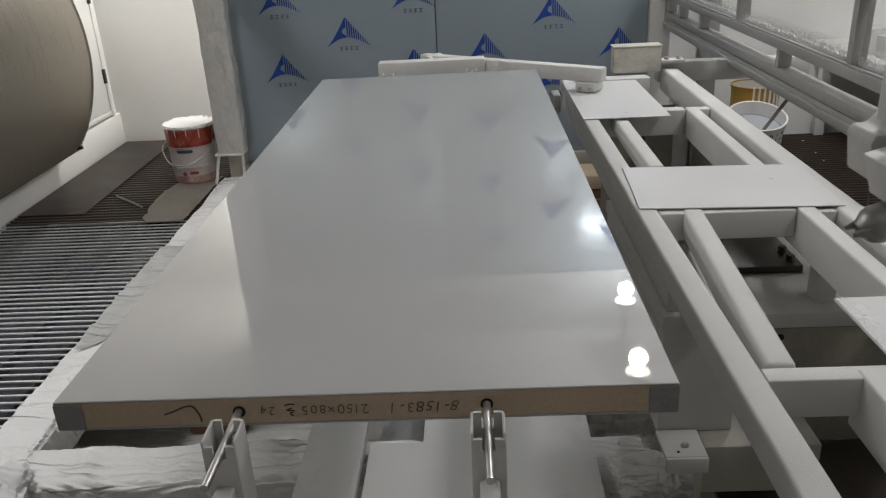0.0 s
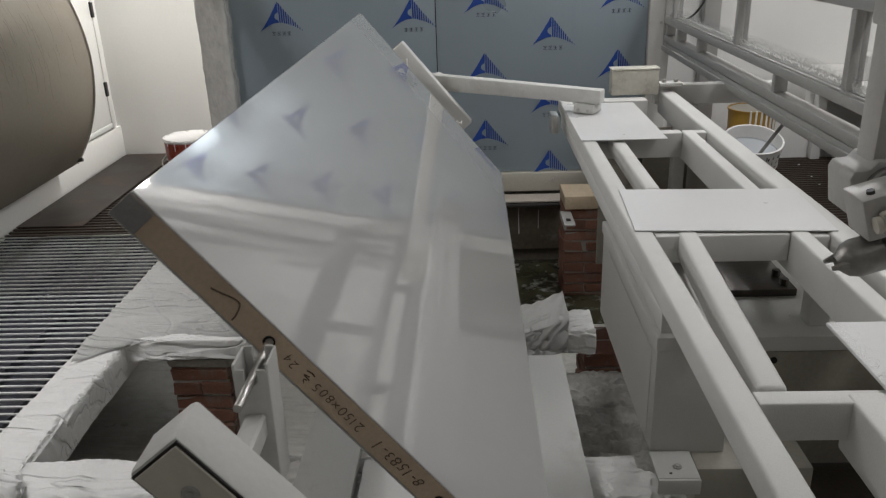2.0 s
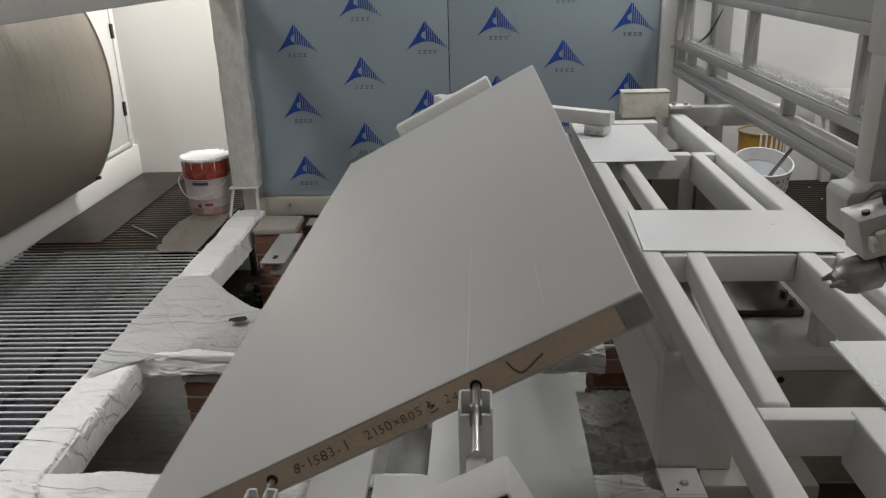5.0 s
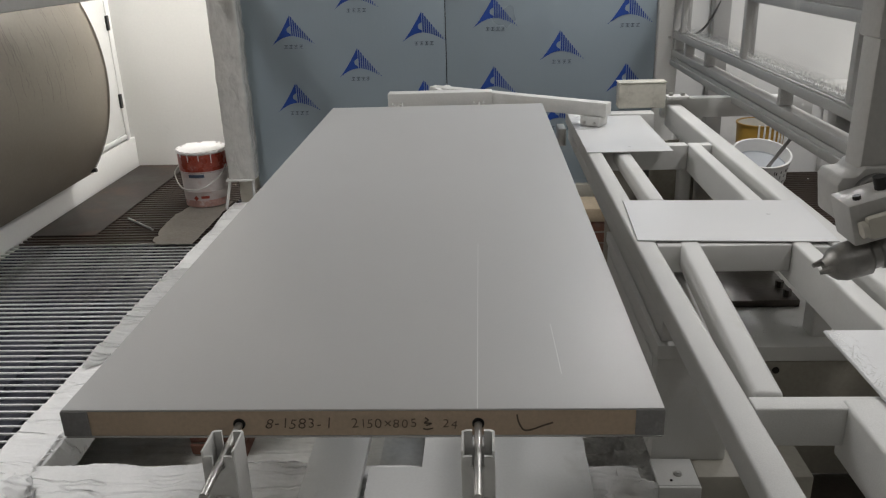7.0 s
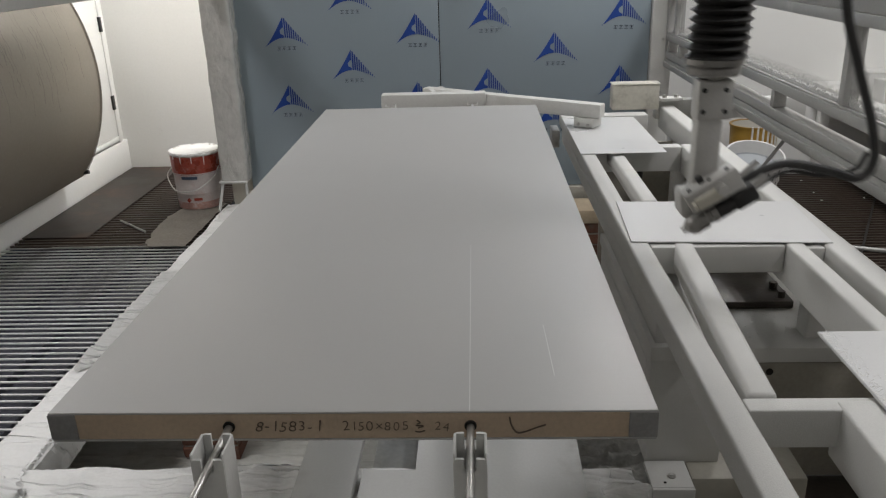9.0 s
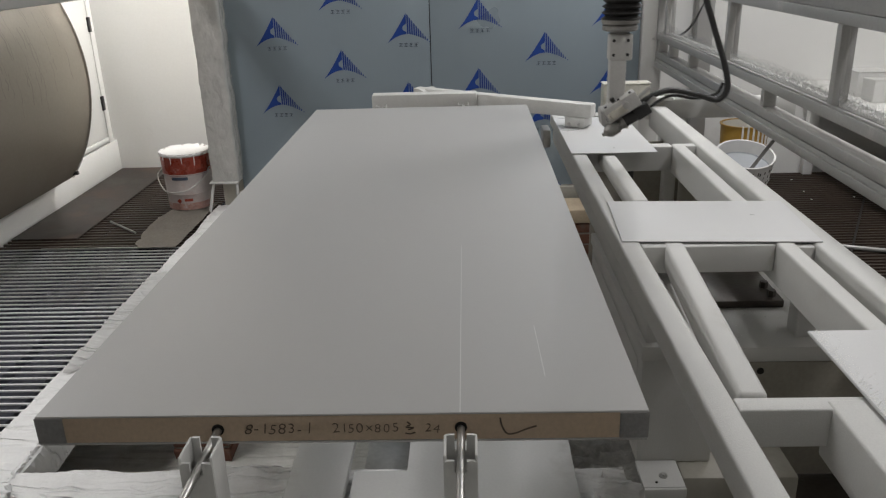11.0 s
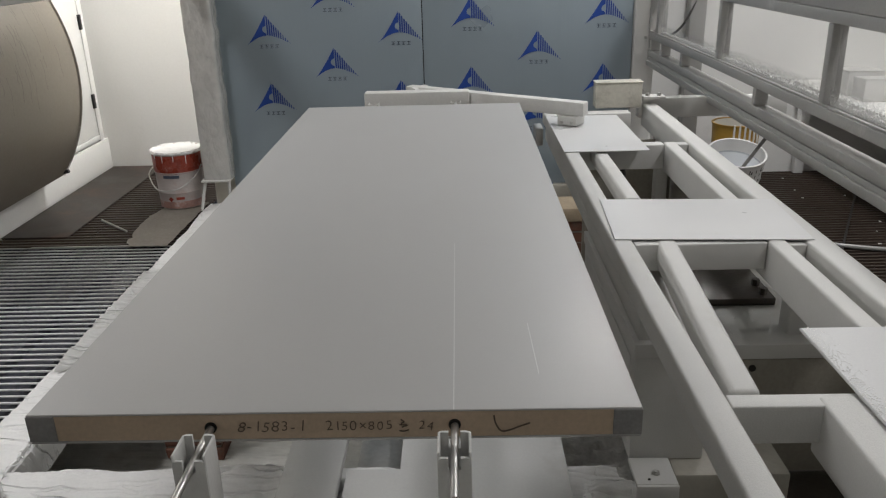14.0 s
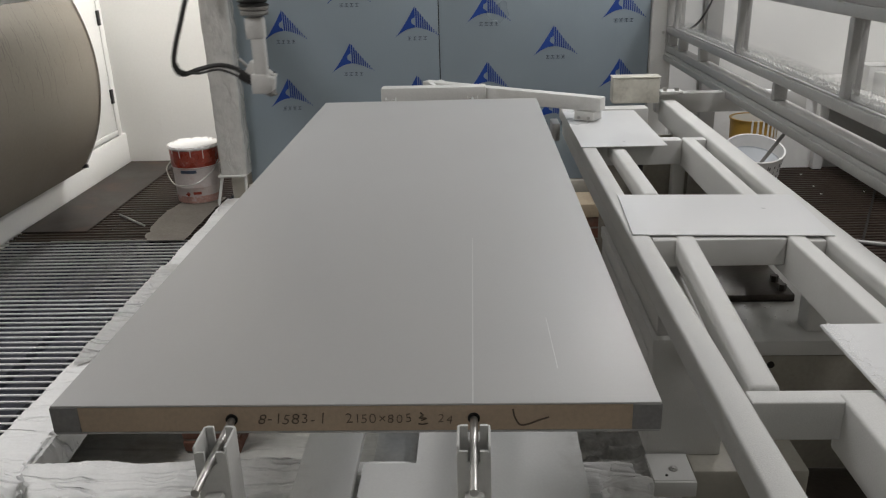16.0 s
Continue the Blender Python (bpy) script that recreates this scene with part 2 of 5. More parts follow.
def creases(m, turn, sx, sy, width, depth):
    # thin sharp crease lines along stretched contours
    t = m.node_tree
    b = t.nodes["Principled BSDF"]
    co = t.nodes.new("ShaderNodeTexCoord")
    mp = t.nodes.new("ShaderNodeMapping")
    mp.inputs["Rotation"].default_value = (0.2, 0.1, radians(turn))
    mp.inputs["Scale"].default_value = (sx, sy, 6)
    t.links.new(co.outputs["Object"], mp.inputs[0])
    n = t.nodes.new("ShaderNodeTexNoise")
    n.inputs["Scale"].default_value, n.inputs["Detail"].default_value, n.inputs["Distortion"].default_value = 1.0, 2, 0.6
    t.links.new(mp.outputs[0], n.inputs["Vector"])
    sub = t.nodes.new("ShaderNodeMath")
    sub.operation = "SUBTRACT"
    t.links.new(n.outputs[0], sub.inputs[0])
    sub.inputs[1].default_value = 0.5
    ab = t.nodes.new("ShaderNodeMath")
    ab.operation = "ABSOLUTE"
    t.links.new(sub.outputs[0], ab.inputs[0])
    mr = t.nodes.new("ShaderNodeMapRange")
    mr.inputs[1].default_value, mr.inputs[2].default_value = 0.0, width
    t.links.new(ab.outputs[0], mr.inputs[0])
    bp = t.nodes.new("ShaderNodeBump")
    bp.inputs["Strength"].default_value, bp.inputs["Distance"].default_value = 1.0, depth
    t.links.new(mr.outputs[0], bp.inputs["Height"])
    t.links.new(b.inputs["Normal"].links[0].from_socket, bp.inputs["Normal"])
    t.links.new(bp.outputs[0], b.inputs["Normal"])


folds(CLOTH, 38, 5, 24, 14, 0.008, 4)
creases(CLOTH, -38, 1.2, 7, 0.03, 0.006)
creases(CLOTH, -70, 2.5, 9, 0.035, 0.0025)
folds(FILM, 20, 14, 14, 9, 0.02, 5)
folds(SHEET, 0, 7, 7, 0.5, 0.003, 3)
folds(DUSTF, 8, 3, 26, 5, 0.02)


# ---- mesh tools ----
def box(bm, x0, x1, y0, y1, z0, z1, bevel=0.0, seg=2):
    m = Matrix.Translation(((x0 + x1) / 2, (y0 + y1) / 2, (z0 + z1) / 2)) @ Matrix.Diagonal((abs(x1 - x0), abs(y1 - y0), abs(z1 - z0), 1))
    made = bmesh.ops.create_cube(bm, size=1, matrix=m)
    if bevel:
        edges = {e for v in made["verts"] for e in v.link_edges}
        bmesh.ops.bevel(bm, geom=list(edges), offset=bevel, segments=seg, profile=0.5, affect="EDGES")
    return bm


def cube(x0, x1, y0, y1, z0, z1, bevel=0.0, seg=2):
    return box(bmesh.new(), x0, x1, y0, y1, z0, z1, bevel, seg)


def rod(bm, a, b, r, seg=14, r2=None):
    a, b = Vector(a), Vector(b)
    d = b - a
    m = Matrix.Translation((a + b) / 2) @ d.to_track_quat("Z", "Y").to_matrix().to_4x4()
    bmesh.ops.create_cone(bm, cap_ends=True, segments=seg, radius1=r, radius2=r if r2 is None else r2, depth=d.length, matrix=m)
    return bm


def lathe(bm, profile, seg=28, m=Matrix()):
    rings = []
    for r, z in profile:
        rings.append([bm.verts.new(m @ Vector((r * math.cos(2 * math.pi * k / seg), r * math.sin(2 * math.pi * k / seg), z))) for k in range(seg)])
    for a, b in zip(rings, rings[1:]):
        for k in range(seg):
            bm.faces.new((a[k], a[(k + 1) % seg], b[(k + 1) % seg], b[k]))
    return bm


def hose_path(bm, pts, r, seg=10, steps=10):
    pts = [Vector(p) for p in pts]
    fine = []
    ext = [2 * pts[0] - pts[1]] + pts + [2 * pts[-1] - pts[-2]]
    for i in range(1, len(ext) - 2):
        p0, p1, p2, p3 = ext[i - 1:i + 3]
        for k in range(steps):
            u = k / steps
            fine.append(0.5 * ((2 * p1) + (p2 - p0) * u + (2 * p0 - 5 * p1 + 4 * p2 - p3) * u * u + (3 * p1 - p0 - 3 * p2 + p3) * u ** 3))
    fine.append(pts[-1])
    rings = []
    for i, p in enumerate(fine):
        d = (fine[min(i + 1, len(fine) - 1)] - fine[max(i - 1, 0)]).normalized()
        side = d.cross(Vector((0.31, 0.9, 0.2))).normalized()
        up = side.cross(d)
        rings.append([bm.verts.new(p + r * (math.cos(2 * math.pi * k / seg) * side + math.sin(2 * math.pi * k / seg) * up)) for k in range(seg)])
    for a, b in zip(rings, rings[1:]):
        for k in range(seg):
            bm.faces.new((a[k], a[(k + 1) % seg], b[(k + 1) % seg], b[k]))
    bm.faces.new(rings[0][::-1])
    bm.faces.new(rings[-1])
    return bm


def mesh_of(name, bm, material, smooth=True):
    bmesh.ops.recalc_face_normals(bm, faces=bm.faces)
    me = bpy.data.meshes.new(name)
    bm.to_mesh(me)
    bm.free()
    me.materials.append(material)
    if smooth:
        me.polygons.foreach_set("use_smooth", [True] * len(me.polygons))
        me.set_sharp_from_angle(angle=radians(35))
    return me


def part(name, bm, material, parent, label=""):
    ob = new(name, mesh_of(name, bm, material))
    ob.parent = parent
    return tagged(ob, label)


def thing(name, bm, material, label, category, group="", kind=""):
    return tagged(new(name, mesh_of(name, bm, material)), label, category, group, kind)


def holder(name, label, category, at=(0, 0, 0), group="", kind=""):
    ob = tagged(new(name), label, category, group, kind)
    ob.empty_display_size = 0.05
    ob.location = at
    return ob


def shared(name, me, parent, at, m=None):
    ob = new(name, me)
    ob.parent = parent
    ob.matrix_basis = Matrix.Translation(at) if m is None else m
    return ob


# ---- the room ----
XL, XR, YB, YF, ZT = -2.44, 3.2, 4.85, -2.6, 2.95
thing("wall_north", cube(XL - 0.1, -0.4, YB, YB + 0.1, -0.8, ZT + 0.05), WALLW, "clean white painted booth end wall", "wall", kind="structure")
wl = thing("wall_west", cube(XL - 0.1, XL, YF - 0.1, YB + 0.1, -0.8, ZT + 0.05), WALLW, "white panelled booth side wall with a door", "wall", kind="structure")
thing("wall_east", cube(XR, XR + 0.1, YF - 0.1, 4.5, -0.8, ZT + 0.05), WALLW, "bright white wall beyond the glazed screen", "wall", kind="structure")
thing("wall_north_east", cube(1.18, XR + 0.1, 4.4, 4.5, -0.8, ZT + 0.05), WALLW, "bright white end wall behind the paint pails", "wall", kind="structure")
thing("wall_recess", cube(-0.5, -0.4, 3.965, YB, -0.8, ZT + 0.05), WALLW, "plain white return wall behind the sheets", "wall", kind="structure")
# added out of view; its grey keeps bounce light off the front faces
thing("wall_south", cube(XL - 0.1, XR + 0.1, YF - 0.1, YF, -0.8, ZT + 0.05), SOUTH, "unseen rear wall, grey to limit fill light", "wall", kind="structure")
thing("ceiling", cube(XL - 0.1, XR + 0.1, YF - 0.1, YB + 0.1, ZT, ZT + 0.08), WALLW, "plain white ceiling", "ceiling", kind="structure")
thing("floor", cube(XL, XR, YF, YB, -0.86, -0.8), DARK, "dark wet sump floor under the gratings", "floor", kind="structure")
# door leaf in the west wall
d1 = holder("door_1", "closed white panel door on black hinges", "door", kind="structure")
part("leaf", cube(XL, XL + 0.025, 3.7, 4.72, 0.27, 2.2, 0.004), WALLW, d1)
part("frame", cube(XL, XL + 0.03, 4.7235, 4.77, 0.224, 2.25, 0.004), WALLW, d1)
part("bottom_rail", cube(XL, XL + 0.03, 2.0, 4.722, 0.235, 0.268, 0.004), WALLW, d1)
for z in (1.0, 0.46):
    part("hinge", cube(XL + 0.025, XL + 0.04, 4.70, 4.735, z, z + 0.1, 0.004), BLACK, d1, "black steel hinge")
thing("baseboard", cube(XL, XL + 0.03, YF, 4.85, 0.0, 0.22, 0.004), WALLW, "bright white kick panel along the wall", "baseboard", kind="structure")

# housings for the added fill lights, then the pendant lamps
def fill_housing(lx, ly, lz, lw, ll):
    h = holder("fill_light_housing", "added white housing over an unseen fill light", "lamp", (lx, ly, lz), "ceiling lights")
    if lz < ZT - 0.12:
        part("hanger", rod(bmesh.new(), (0, 0, 0.1), (0, 0, ZT - lz), 0.01), ALU, h)
    part("housing", cube(-lw / 2 - 0.03, lw / 2 + 0.03, -ll / 2 - 0.03, ll / 2 + 0.03, 0.0, 0.1, 0.01), WHITE, h)
for lx, ly, lz, lw, ll, le in FILLS:
    fill_housing(lx, ly, lz, lw, ll)
for sx, sy, sz, se in SPOTS:
    h = holder("pendant_lamp", "white pendant lamp on a rod", "lamp", (sx, sy, sz), "pendant lamps")
    part("rod", rod(bmesh.new(), (0, 0, 0.12), (0, 0, ZT - sz), 0.012), ALU, h)
    part("shade", lathe(bmesh.new(), [(0.02, 0.13), (0.04, 0.12), (0.062, 0.08), (0.062, 0.074), (0.036, 0.11), (0.015, 0.12)]), OLIVE, h)

# ---- end wall with film-covered steel sheets ----
PY = 3.86
pw = holder("panel_wall", "steel sheets with blue-printed film on a white frame", "wall", kind="structure")
part("backing", cube(-1.36, 1.29, PY + 0.03, PY + 0.1, -0.02, ZT), CREAM, pw)
bay1 = part("sheet", cube(-1.222, -0.034, PY, PY + 0.028, 0.09, 2.53, 0.002), SHEET, pw, "blue-grey film-covered steel sheet")
bay2 = part("sheet", cube(-0.029, 1.175, PY, PY + 0.028, 0.09, 2.53, 0.002), SHEET, pw, "blue-grey film-covered steel sheet")
part("post", cube(1.18, 1.30, PY - 0.03, PY + 0.1, -0.02, ZT, 0.006), WHITE, pw)
part("bottom_rail", cube(-1.25, 1.18, PY - 0.035, PY + 0.028, -0.03, 0.086, 0.005), BEIGE, pw)
part("top_panel", cube(-1.24, 1.18, PY, PY + 0.028, 2.534, ZT), TOPP, pw)
part("seam_strip", cube(-0.036, -0.028, PY + 0.02, PY + 0.029, 0.09, 2.53), DARK, pw)
bolt = mesh_of("bolt", rod(bmesh.new(), (0, 0, 0), (0, -0.008, 0), 0.008, 8), STEEL)
for k in range(7):
    shared("bolt", bolt, pw, (-1.05 + 0.34 * k, PY - 0.035, 0.045))
for k in range(6):
    shared("bolt", bolt, pw, (1.245, PY - 0.03, 0.35 + 0.3 * k))
    shared("bolt", bolt, pw, (-1.22, PY, 0.2 + 0.3 * k))


def logo_mesh():
    bm = bmesh.new()
    n = 14
    # swept triangular blade with a round bite
    left = [Vector((-0.118 + 0.118 * u, 0, -0.165 + 0.165 * u ** 1.25)) for u in [k / n for k in range(n + 1)]]
    low = [Vector((-0.118 + 0.118 * u, 0, -0.165 + 0.055 * math.sin(u * math.pi / 2))) for u in [k / n for k in range(n + 1)]]
    for k in range(n):
        def cut(p):
            dz = p.z + 0.078
            if abs(dz) < 0.021:
                return min(p.x, -math.sqrt(0.021 ** 2 - dz ** 2))
            return p.x
        m = 10
        for j in range(m):
            quad = []
            for a, b in ((k, j), (k + 1, j), (k + 1, j + 1), (k, j + 1)):
                p = low[a].lerp(left[a], b / m)
                quad.append(Vector((cut(p), 0, p.z)))
            if (quad[0] - quad[2]).length > 1e-5:
                bm.faces.new([bm.verts.new(q) for q in quad])
    bmesh.ops.remove_doubles(bm, verts=bm.verts, dist=1e-5)
    for k in range(11):
        x = 0.004 + 0.0118 * k
        top = -0.165 * (x / 0.14) ** 0.92
        bot = -0.108 - 0.055 * (x / 0.14) ** 1.6
        if top - bot > 0.002:
            w = 0.0072 - 0.0003 * k
            bm.faces.new([bm.verts.new(q) for q in ((x, 0, bot), (x + w, 0, bot - 0.002), (x + w, 0, top - 0.006), (x, 0, top))])
    return mesh_of("logo_print", bm, BLUE, False)


def bars_mesh():
    bm = bmesh.new()
    for k in range(4):
        x = -0.045 + 0.03 * k
        for a, b, c, d in ((0.001, 0.021, 0.017, 0.0195), (0.004, 0.018, 0.009, 0.011), (0, 0.02, 0.0, 0.0022), (0.009, 0.0115, 0.0, 0.02)):
            bm.faces.new([bm.verts.new(q) for q in ((x + a, 0, c - 0.188), (x + b, 0, c - 0.188), (x + b, 0, d - 0.188), (x + a, 0, d - 0.188))])
    return mesh_of("print_bars", bm, INK, False)


LOGO, BARS = logo_mesh(), bars_mesh()
for col in range(6):
    lx = -0.936 + 0.384 * col + (0.03 if col > 2 else 0)
    for row in range(6):
        lz = 2.3 - 0.39 * row - (0.195 if col in (1, 4) else 0.0) + (0.07 if col > 2 else 0) - 0.002
        if 0.15 < lz < 2.38:
            sheet = bay1 if col < 3 else bay2
            if abs(lx - (-0.034 if col < 3 else 1.175)) > 0.1:
                shared("logo_print", LOGO, sheet, None, Matrix.Translation((lx, PY - 0.003, lz)) @ Matrix.Scale(1.07, 4))
                shared("print_bars", BARS, sheet, (lx, PY - 0.003, lz))


# film-wrapped post beside the sheets
def wrapped_post():
    bm = bmesh.new()
    rows, seg = 70, 28
    rings = []
    for i in range(rows + 1):
        z = 0.19 + (ZT - 0.19) * i / rows
        ring = []
        for k in range(seg):
            a = 2 * math.pi * k / seg
            c, s = math.cos(a), math.sin(a)
            p = 0.22
            x = 0.08 * math.copysign(abs(c) ** p, c)
            y = 0.07 * math.copysign(abs(s) ** p, s)
            f = noise.noise((x * 9, y * 9, z * 7)) * 0.005 + (1 - abs(noise.noise((x * 16 + z * 11, y * 16, z * 17)))) ** 4 * 0.006
            bulge = 0.012 * math.exp(-((z - 1.05) / 0.05) ** 2)
            ring.append(bm.verts.new((-1.292 + x * (1 + bulge * 5) + f * c, 3.8 + y * (1 + bulge * 5) + f * s, z)))
        rings.append(ring)
    for a, b in zip(rings, rings[1:]):
        for k in range(seg):
            bm.faces.new((a[k], a[(k + 1) % seg], b[(k + 1) % seg], b[k]))
    return bm
wp = holder("wrapped_post", "white post wrapped in crinkled clear stretch film", "post")
part("film", wrapped_post(), FILM, wp)
for px in (-1.375, -1.235):
    part("leg", rod(bmesh.new(), (px - (0.03 if px < -1.3 else -0.01), 3.72, 0.0), (px + 0.01, 3.74, 0.185), 0.009, 10), WHITE, wp)
part("foot_bar", cube(-1.385, -1.215, 3.71, 3.84, 0.178, 0.189, 0.003), WHITE, wp)
part("core", cube(-1.36, -1.24, 3.77, 3.82, 0.19, ZT), WHITE, wp)

# ---- tank on the west wall ----
def tank():
    h = holder("wall_tank", "taupe painted half-round metal tank with paint drips", "tank")
    bm = bmesh.new()
    R, cx, cz = 1.02, -3.095, 0.82
    y0, y1 = -1.6, 3.86
    th = [radians(-37 + k * 3.2) for k in range(28)]
    pts = [(cx + R * math.cos(a), cz + R * math.sin(a)) for a in th if cx + R * math.cos(a) > XL + 0.0]
    pts = [(XL + 0.002, pts[0][1] - 0.02)] + pts + [(XL + 0.002, pts[-1][1] + 0.03)]
    nseg = 12
    rings = []
    for i in range(nseg + 1):
        y = y0 + (y1 - y0) * i / nseg
        rings.append([bm.verts.new((x, y, z)) for x, z in pts])
    for a, b in zip(rings, rings[1:]):
        for k in range(len(pts) - 1):
            bm.faces.new((a[k], a[k + 1], b[k + 1], b[k]))
    bm.faces.new(rings[0])
    bm.faces.new(rings[-1][::-1])
    part("shell", bm, TANK, h)
    bm = bmesh.new()
    pr, po = [], []
    for x, z in pts[1:-1]:
        k = 1 + 0.005 / R
        for y in (y1 - 0.012, y1 + 0.004):
            pr.append(bm.verts.new((cx + (x - cx) * k, y, cz + (z - cz) * k)))
    for k in range(0, len(pr) - 2, 2):
        bm.faces.new((pr[k], pr[k + 1], pr[k + 3], pr[k + 2]))
    bmesh.ops.solidify(bm, geom=bm.faces[:], thickness=0.006)
    part("rim", bm, TANK, h)
    for k in range(80):
        bm = bmesh.new()
        y = random.uniform(2.2, 3.8)
        a0 = random.uniform(5, 38)
        ln = random.uniform(2, 14)
        w = random.uniform(0.0008, 0.0026)
        prev = None
        for s in range(7):
            a = radians(a0 - ln * s / 6)
            x, z = cx + (R + 0.002) * math.cos(a), cz + (R + 0.002) * math.sin(a)
            yy = y + 0.006 * math.sin(s * 1.3 + k)
            cur = (bm.verts.new((x, yy - w, z)), bm.verts.new((x, yy + w, z)))
            if prev:
                bm.faces.new((prev[0], prev[1], cur[1], cur[0]))
            prev = cur
        part("paint_drip", bm, TANKD, h, "thin dark dried paint run")
    rodb = rod(bmesh.new(), (-2.3, 3.84, 0.225), (-2.235, 3.84, 0.235), 0.012, 10)
    part("drain_cock", rodb, BLACK, h, "small black drain cock")
tank()
ub = holder("overhead_rail", "white steel rail on hangers above the grating", "rail")
part("rail", cube(-1.36, -1.25, -1.5, 3.72, 1.325, 1.43, 0.006), GREYR, ub)
for y in (-1.2, 1.4, 3.6):
    part("hanger", cube(-1.33, -1.28, y, y + 0.05, 1.432, ZT, 0.004), WHITE, ub)

# ---- pit ----
thing("pit_wall_north", cube(-1.25, 1.2, PY + 0.0, PY + 0.08, -0.8, -0.034), CONC, "dark wet wall behind the water curtain", "wall", kind="structure")
thing("pit_wall_west", cube(-1.72, -1.6, YF, PY, -0.8, -0.13), CONC, "stained concrete pit side wall", "wall", kind="structure")
thing("pit_wall_east", cube(1.1, 1.2, YF, PY, -0.8, -0.035), CONC, "stained concrete pit side wall", "wall", kind="structure")
thing("pit_floor", cube(-1.6, 1.1, YF, 2.95, -0.62, -0.5), DUSTF, "pit floor caked with white overspray", "floor", kind="structure")
thing("water", cube(-1.39, 1.1, 2.952, PY, -0.62, -0.5), WATER, "murky green water with white paint scum", "water", kind="structure")
bm = bmesh.new()
n, nx = 130, 60
rows = []
for i in range(n + 1):
    row = []
    for k in range(nx + 1):
        x, y = 0.3 + 0.78 * k / nx, 0.5 + 1.36 * i / n
        z = -0.15 + 0.016 * noise.noise((x * 9, y * 9, 3)) + 0.012 * math.sin(y * 70 + 2 * noise.noise((x * 5, y * 5, 0))) * 0.5 + 0.03 * max(0, noise.noise((x * 26, y * 34, 7))) + 0.014 * max(0, noise.noise((x * 60, y * 70, 9)))
        row.append(bm.verts.new((x, y, z)))
    rows.append(row)
for a, b in zip(rows, rows[1:]):
    for k in range(nx):
        bm.faces.new((a[k], a[k + 1], b[k + 1], b[k]))
bmesh.ops.solidify(bm, geom=bm.faces[:], thickness=0.3)
thing("dust_ledge", bm, LEDGE, "low ledge caked with ribbed white overspray", "ledge", kind="structure")
# water tray edge below the sheets
tray = holder("water_tray", "rusty tray edge with cardboard strips", "tray")
part("lip", cube(-0.98, 0.72, 3.66, 3.855, -0.075, -0.06, 0.003), DARK, tray)
part("apron", cube(-1.0, 0.74, 3.8, 3.853, -0.4, -0.08, 0.004), APRON, tray)
part("cardboard_strip", cube(-0.93, 0.7, 3.68, 3.82, -0.055, -0.045, 0.002), CARD, tray)
for k in range(14):
    bm = bmesh.new()
    x = random.uniform(-0.95, 0.7)
    z1 = random.uniform(-0.16, -0.1)
    rod(bm, (x, 3.79, z1), (x + random.uniform(-0.01, 0.01), 3.79, z1 - random.uniform(0.04, 0.2)), 0.003, 6)
    part("drip", bm, PAINT, tray, "white hardened paint drip")
bm = bmesh.new()
hose_path(bm, [(-0.75, 3.68, -0.05), (-0.68, 3.66, -0.035), (-0.6, 3.66, -0.06), (-0.5, 3.67, -0.04), (-0.44, 3.66, -0.08)], 0.006, 6)
part("wire", bm, BLACK, tray)

# ---- brick piers ----
def rough_brick(name, lx, ly, lz):
    bm = cube(-lx / 2, lx / 2, -ly / 2, ly / 2, -lz / 2, lz / 2, 0.004, 1)
    for v in bm.verts:
        v.co += Vector((random.uniform(-1, 1), random.uniform(-1, 1), random.uniform(-1, 1))) * 0.0052
    return mesh_of(name, bm, BRICK, False)
BRX = [rough_brick("brick", 0.236, 0.113, 0.054) for k in range(3)]
BRY = [rough_brick("brick", 0.113, 0.236, 0.054) for k in range(3)]


def pier(x, y, ztop, label, cap=True):
    h = holder("brick_pier", label, "pier", (x, y, -0.8), "brick piers")
    hgt = ztop + 0.8 - (0.04 if cap else 0)
    part("mortar", cube(-0.1105, 0.1105, -0.1105, 0.1105, 0.0, hgt - 0.004), MORTAR, h, "pale crumbly mortar")
    n = int(hgt / 0.064)
    for k in range(n):
        z = hgt - 0.032 - 0.064 * k
        for s in (-1, 1):
            j = Vector((random.uniform(-0.004, 0.004), random.uniform(-0.004, 0.004), z))
            if k % 2:
                shared("brick", random.choice(BRY), h, j + Vector((0.0615 * s, 0, 0)))
            else:
                shared("brick", random.choice(BRX), h, j + Vector((0, 0.0615 * s, 0)))
    if cap:
        bm = cube(-0.125, 0.125, -0.125, 0.125, hgt, hgt + 0.04, 0.012, 2)
        for v in bm.verts:
            v.co += noise.noise_vector(v.co * 20 + Vector((x, y, 0))) * 0.008
        part("cap", bm, MORTAR, h, "rough mortar cap")
    return h
pier(0.17, 3.1, 0.0, "red brick pier with a metal clip standing in water")
pier(-0.83, 3.02, -0.02, "red brick pier beside the wrapped beam")
pier(-1.06, 3.55, 0.02, "red brick pier under the sheet wall corner")
pier(0.785, 3.43, 0.025, "red brick pier with a wooden block on top", False)
bm = cube(0.663, 0.905, 3.3, 3.54, 0.026, 0.1, 0.006, 2)
for v in bm.verts:
    v.co += noise.noise_vector(v.co * 14) * 0.006
thing("wooden_block", bm, CARDT, "tan dusty wooden packing block on a brick pier", "block")
pier(-0.945, 1.995, -0.075, "crumbling red brick pier under the wrapped crossbeam")
pier(0.70, 1.99, -0.075, "red brick pier under the crossbeam end", False)
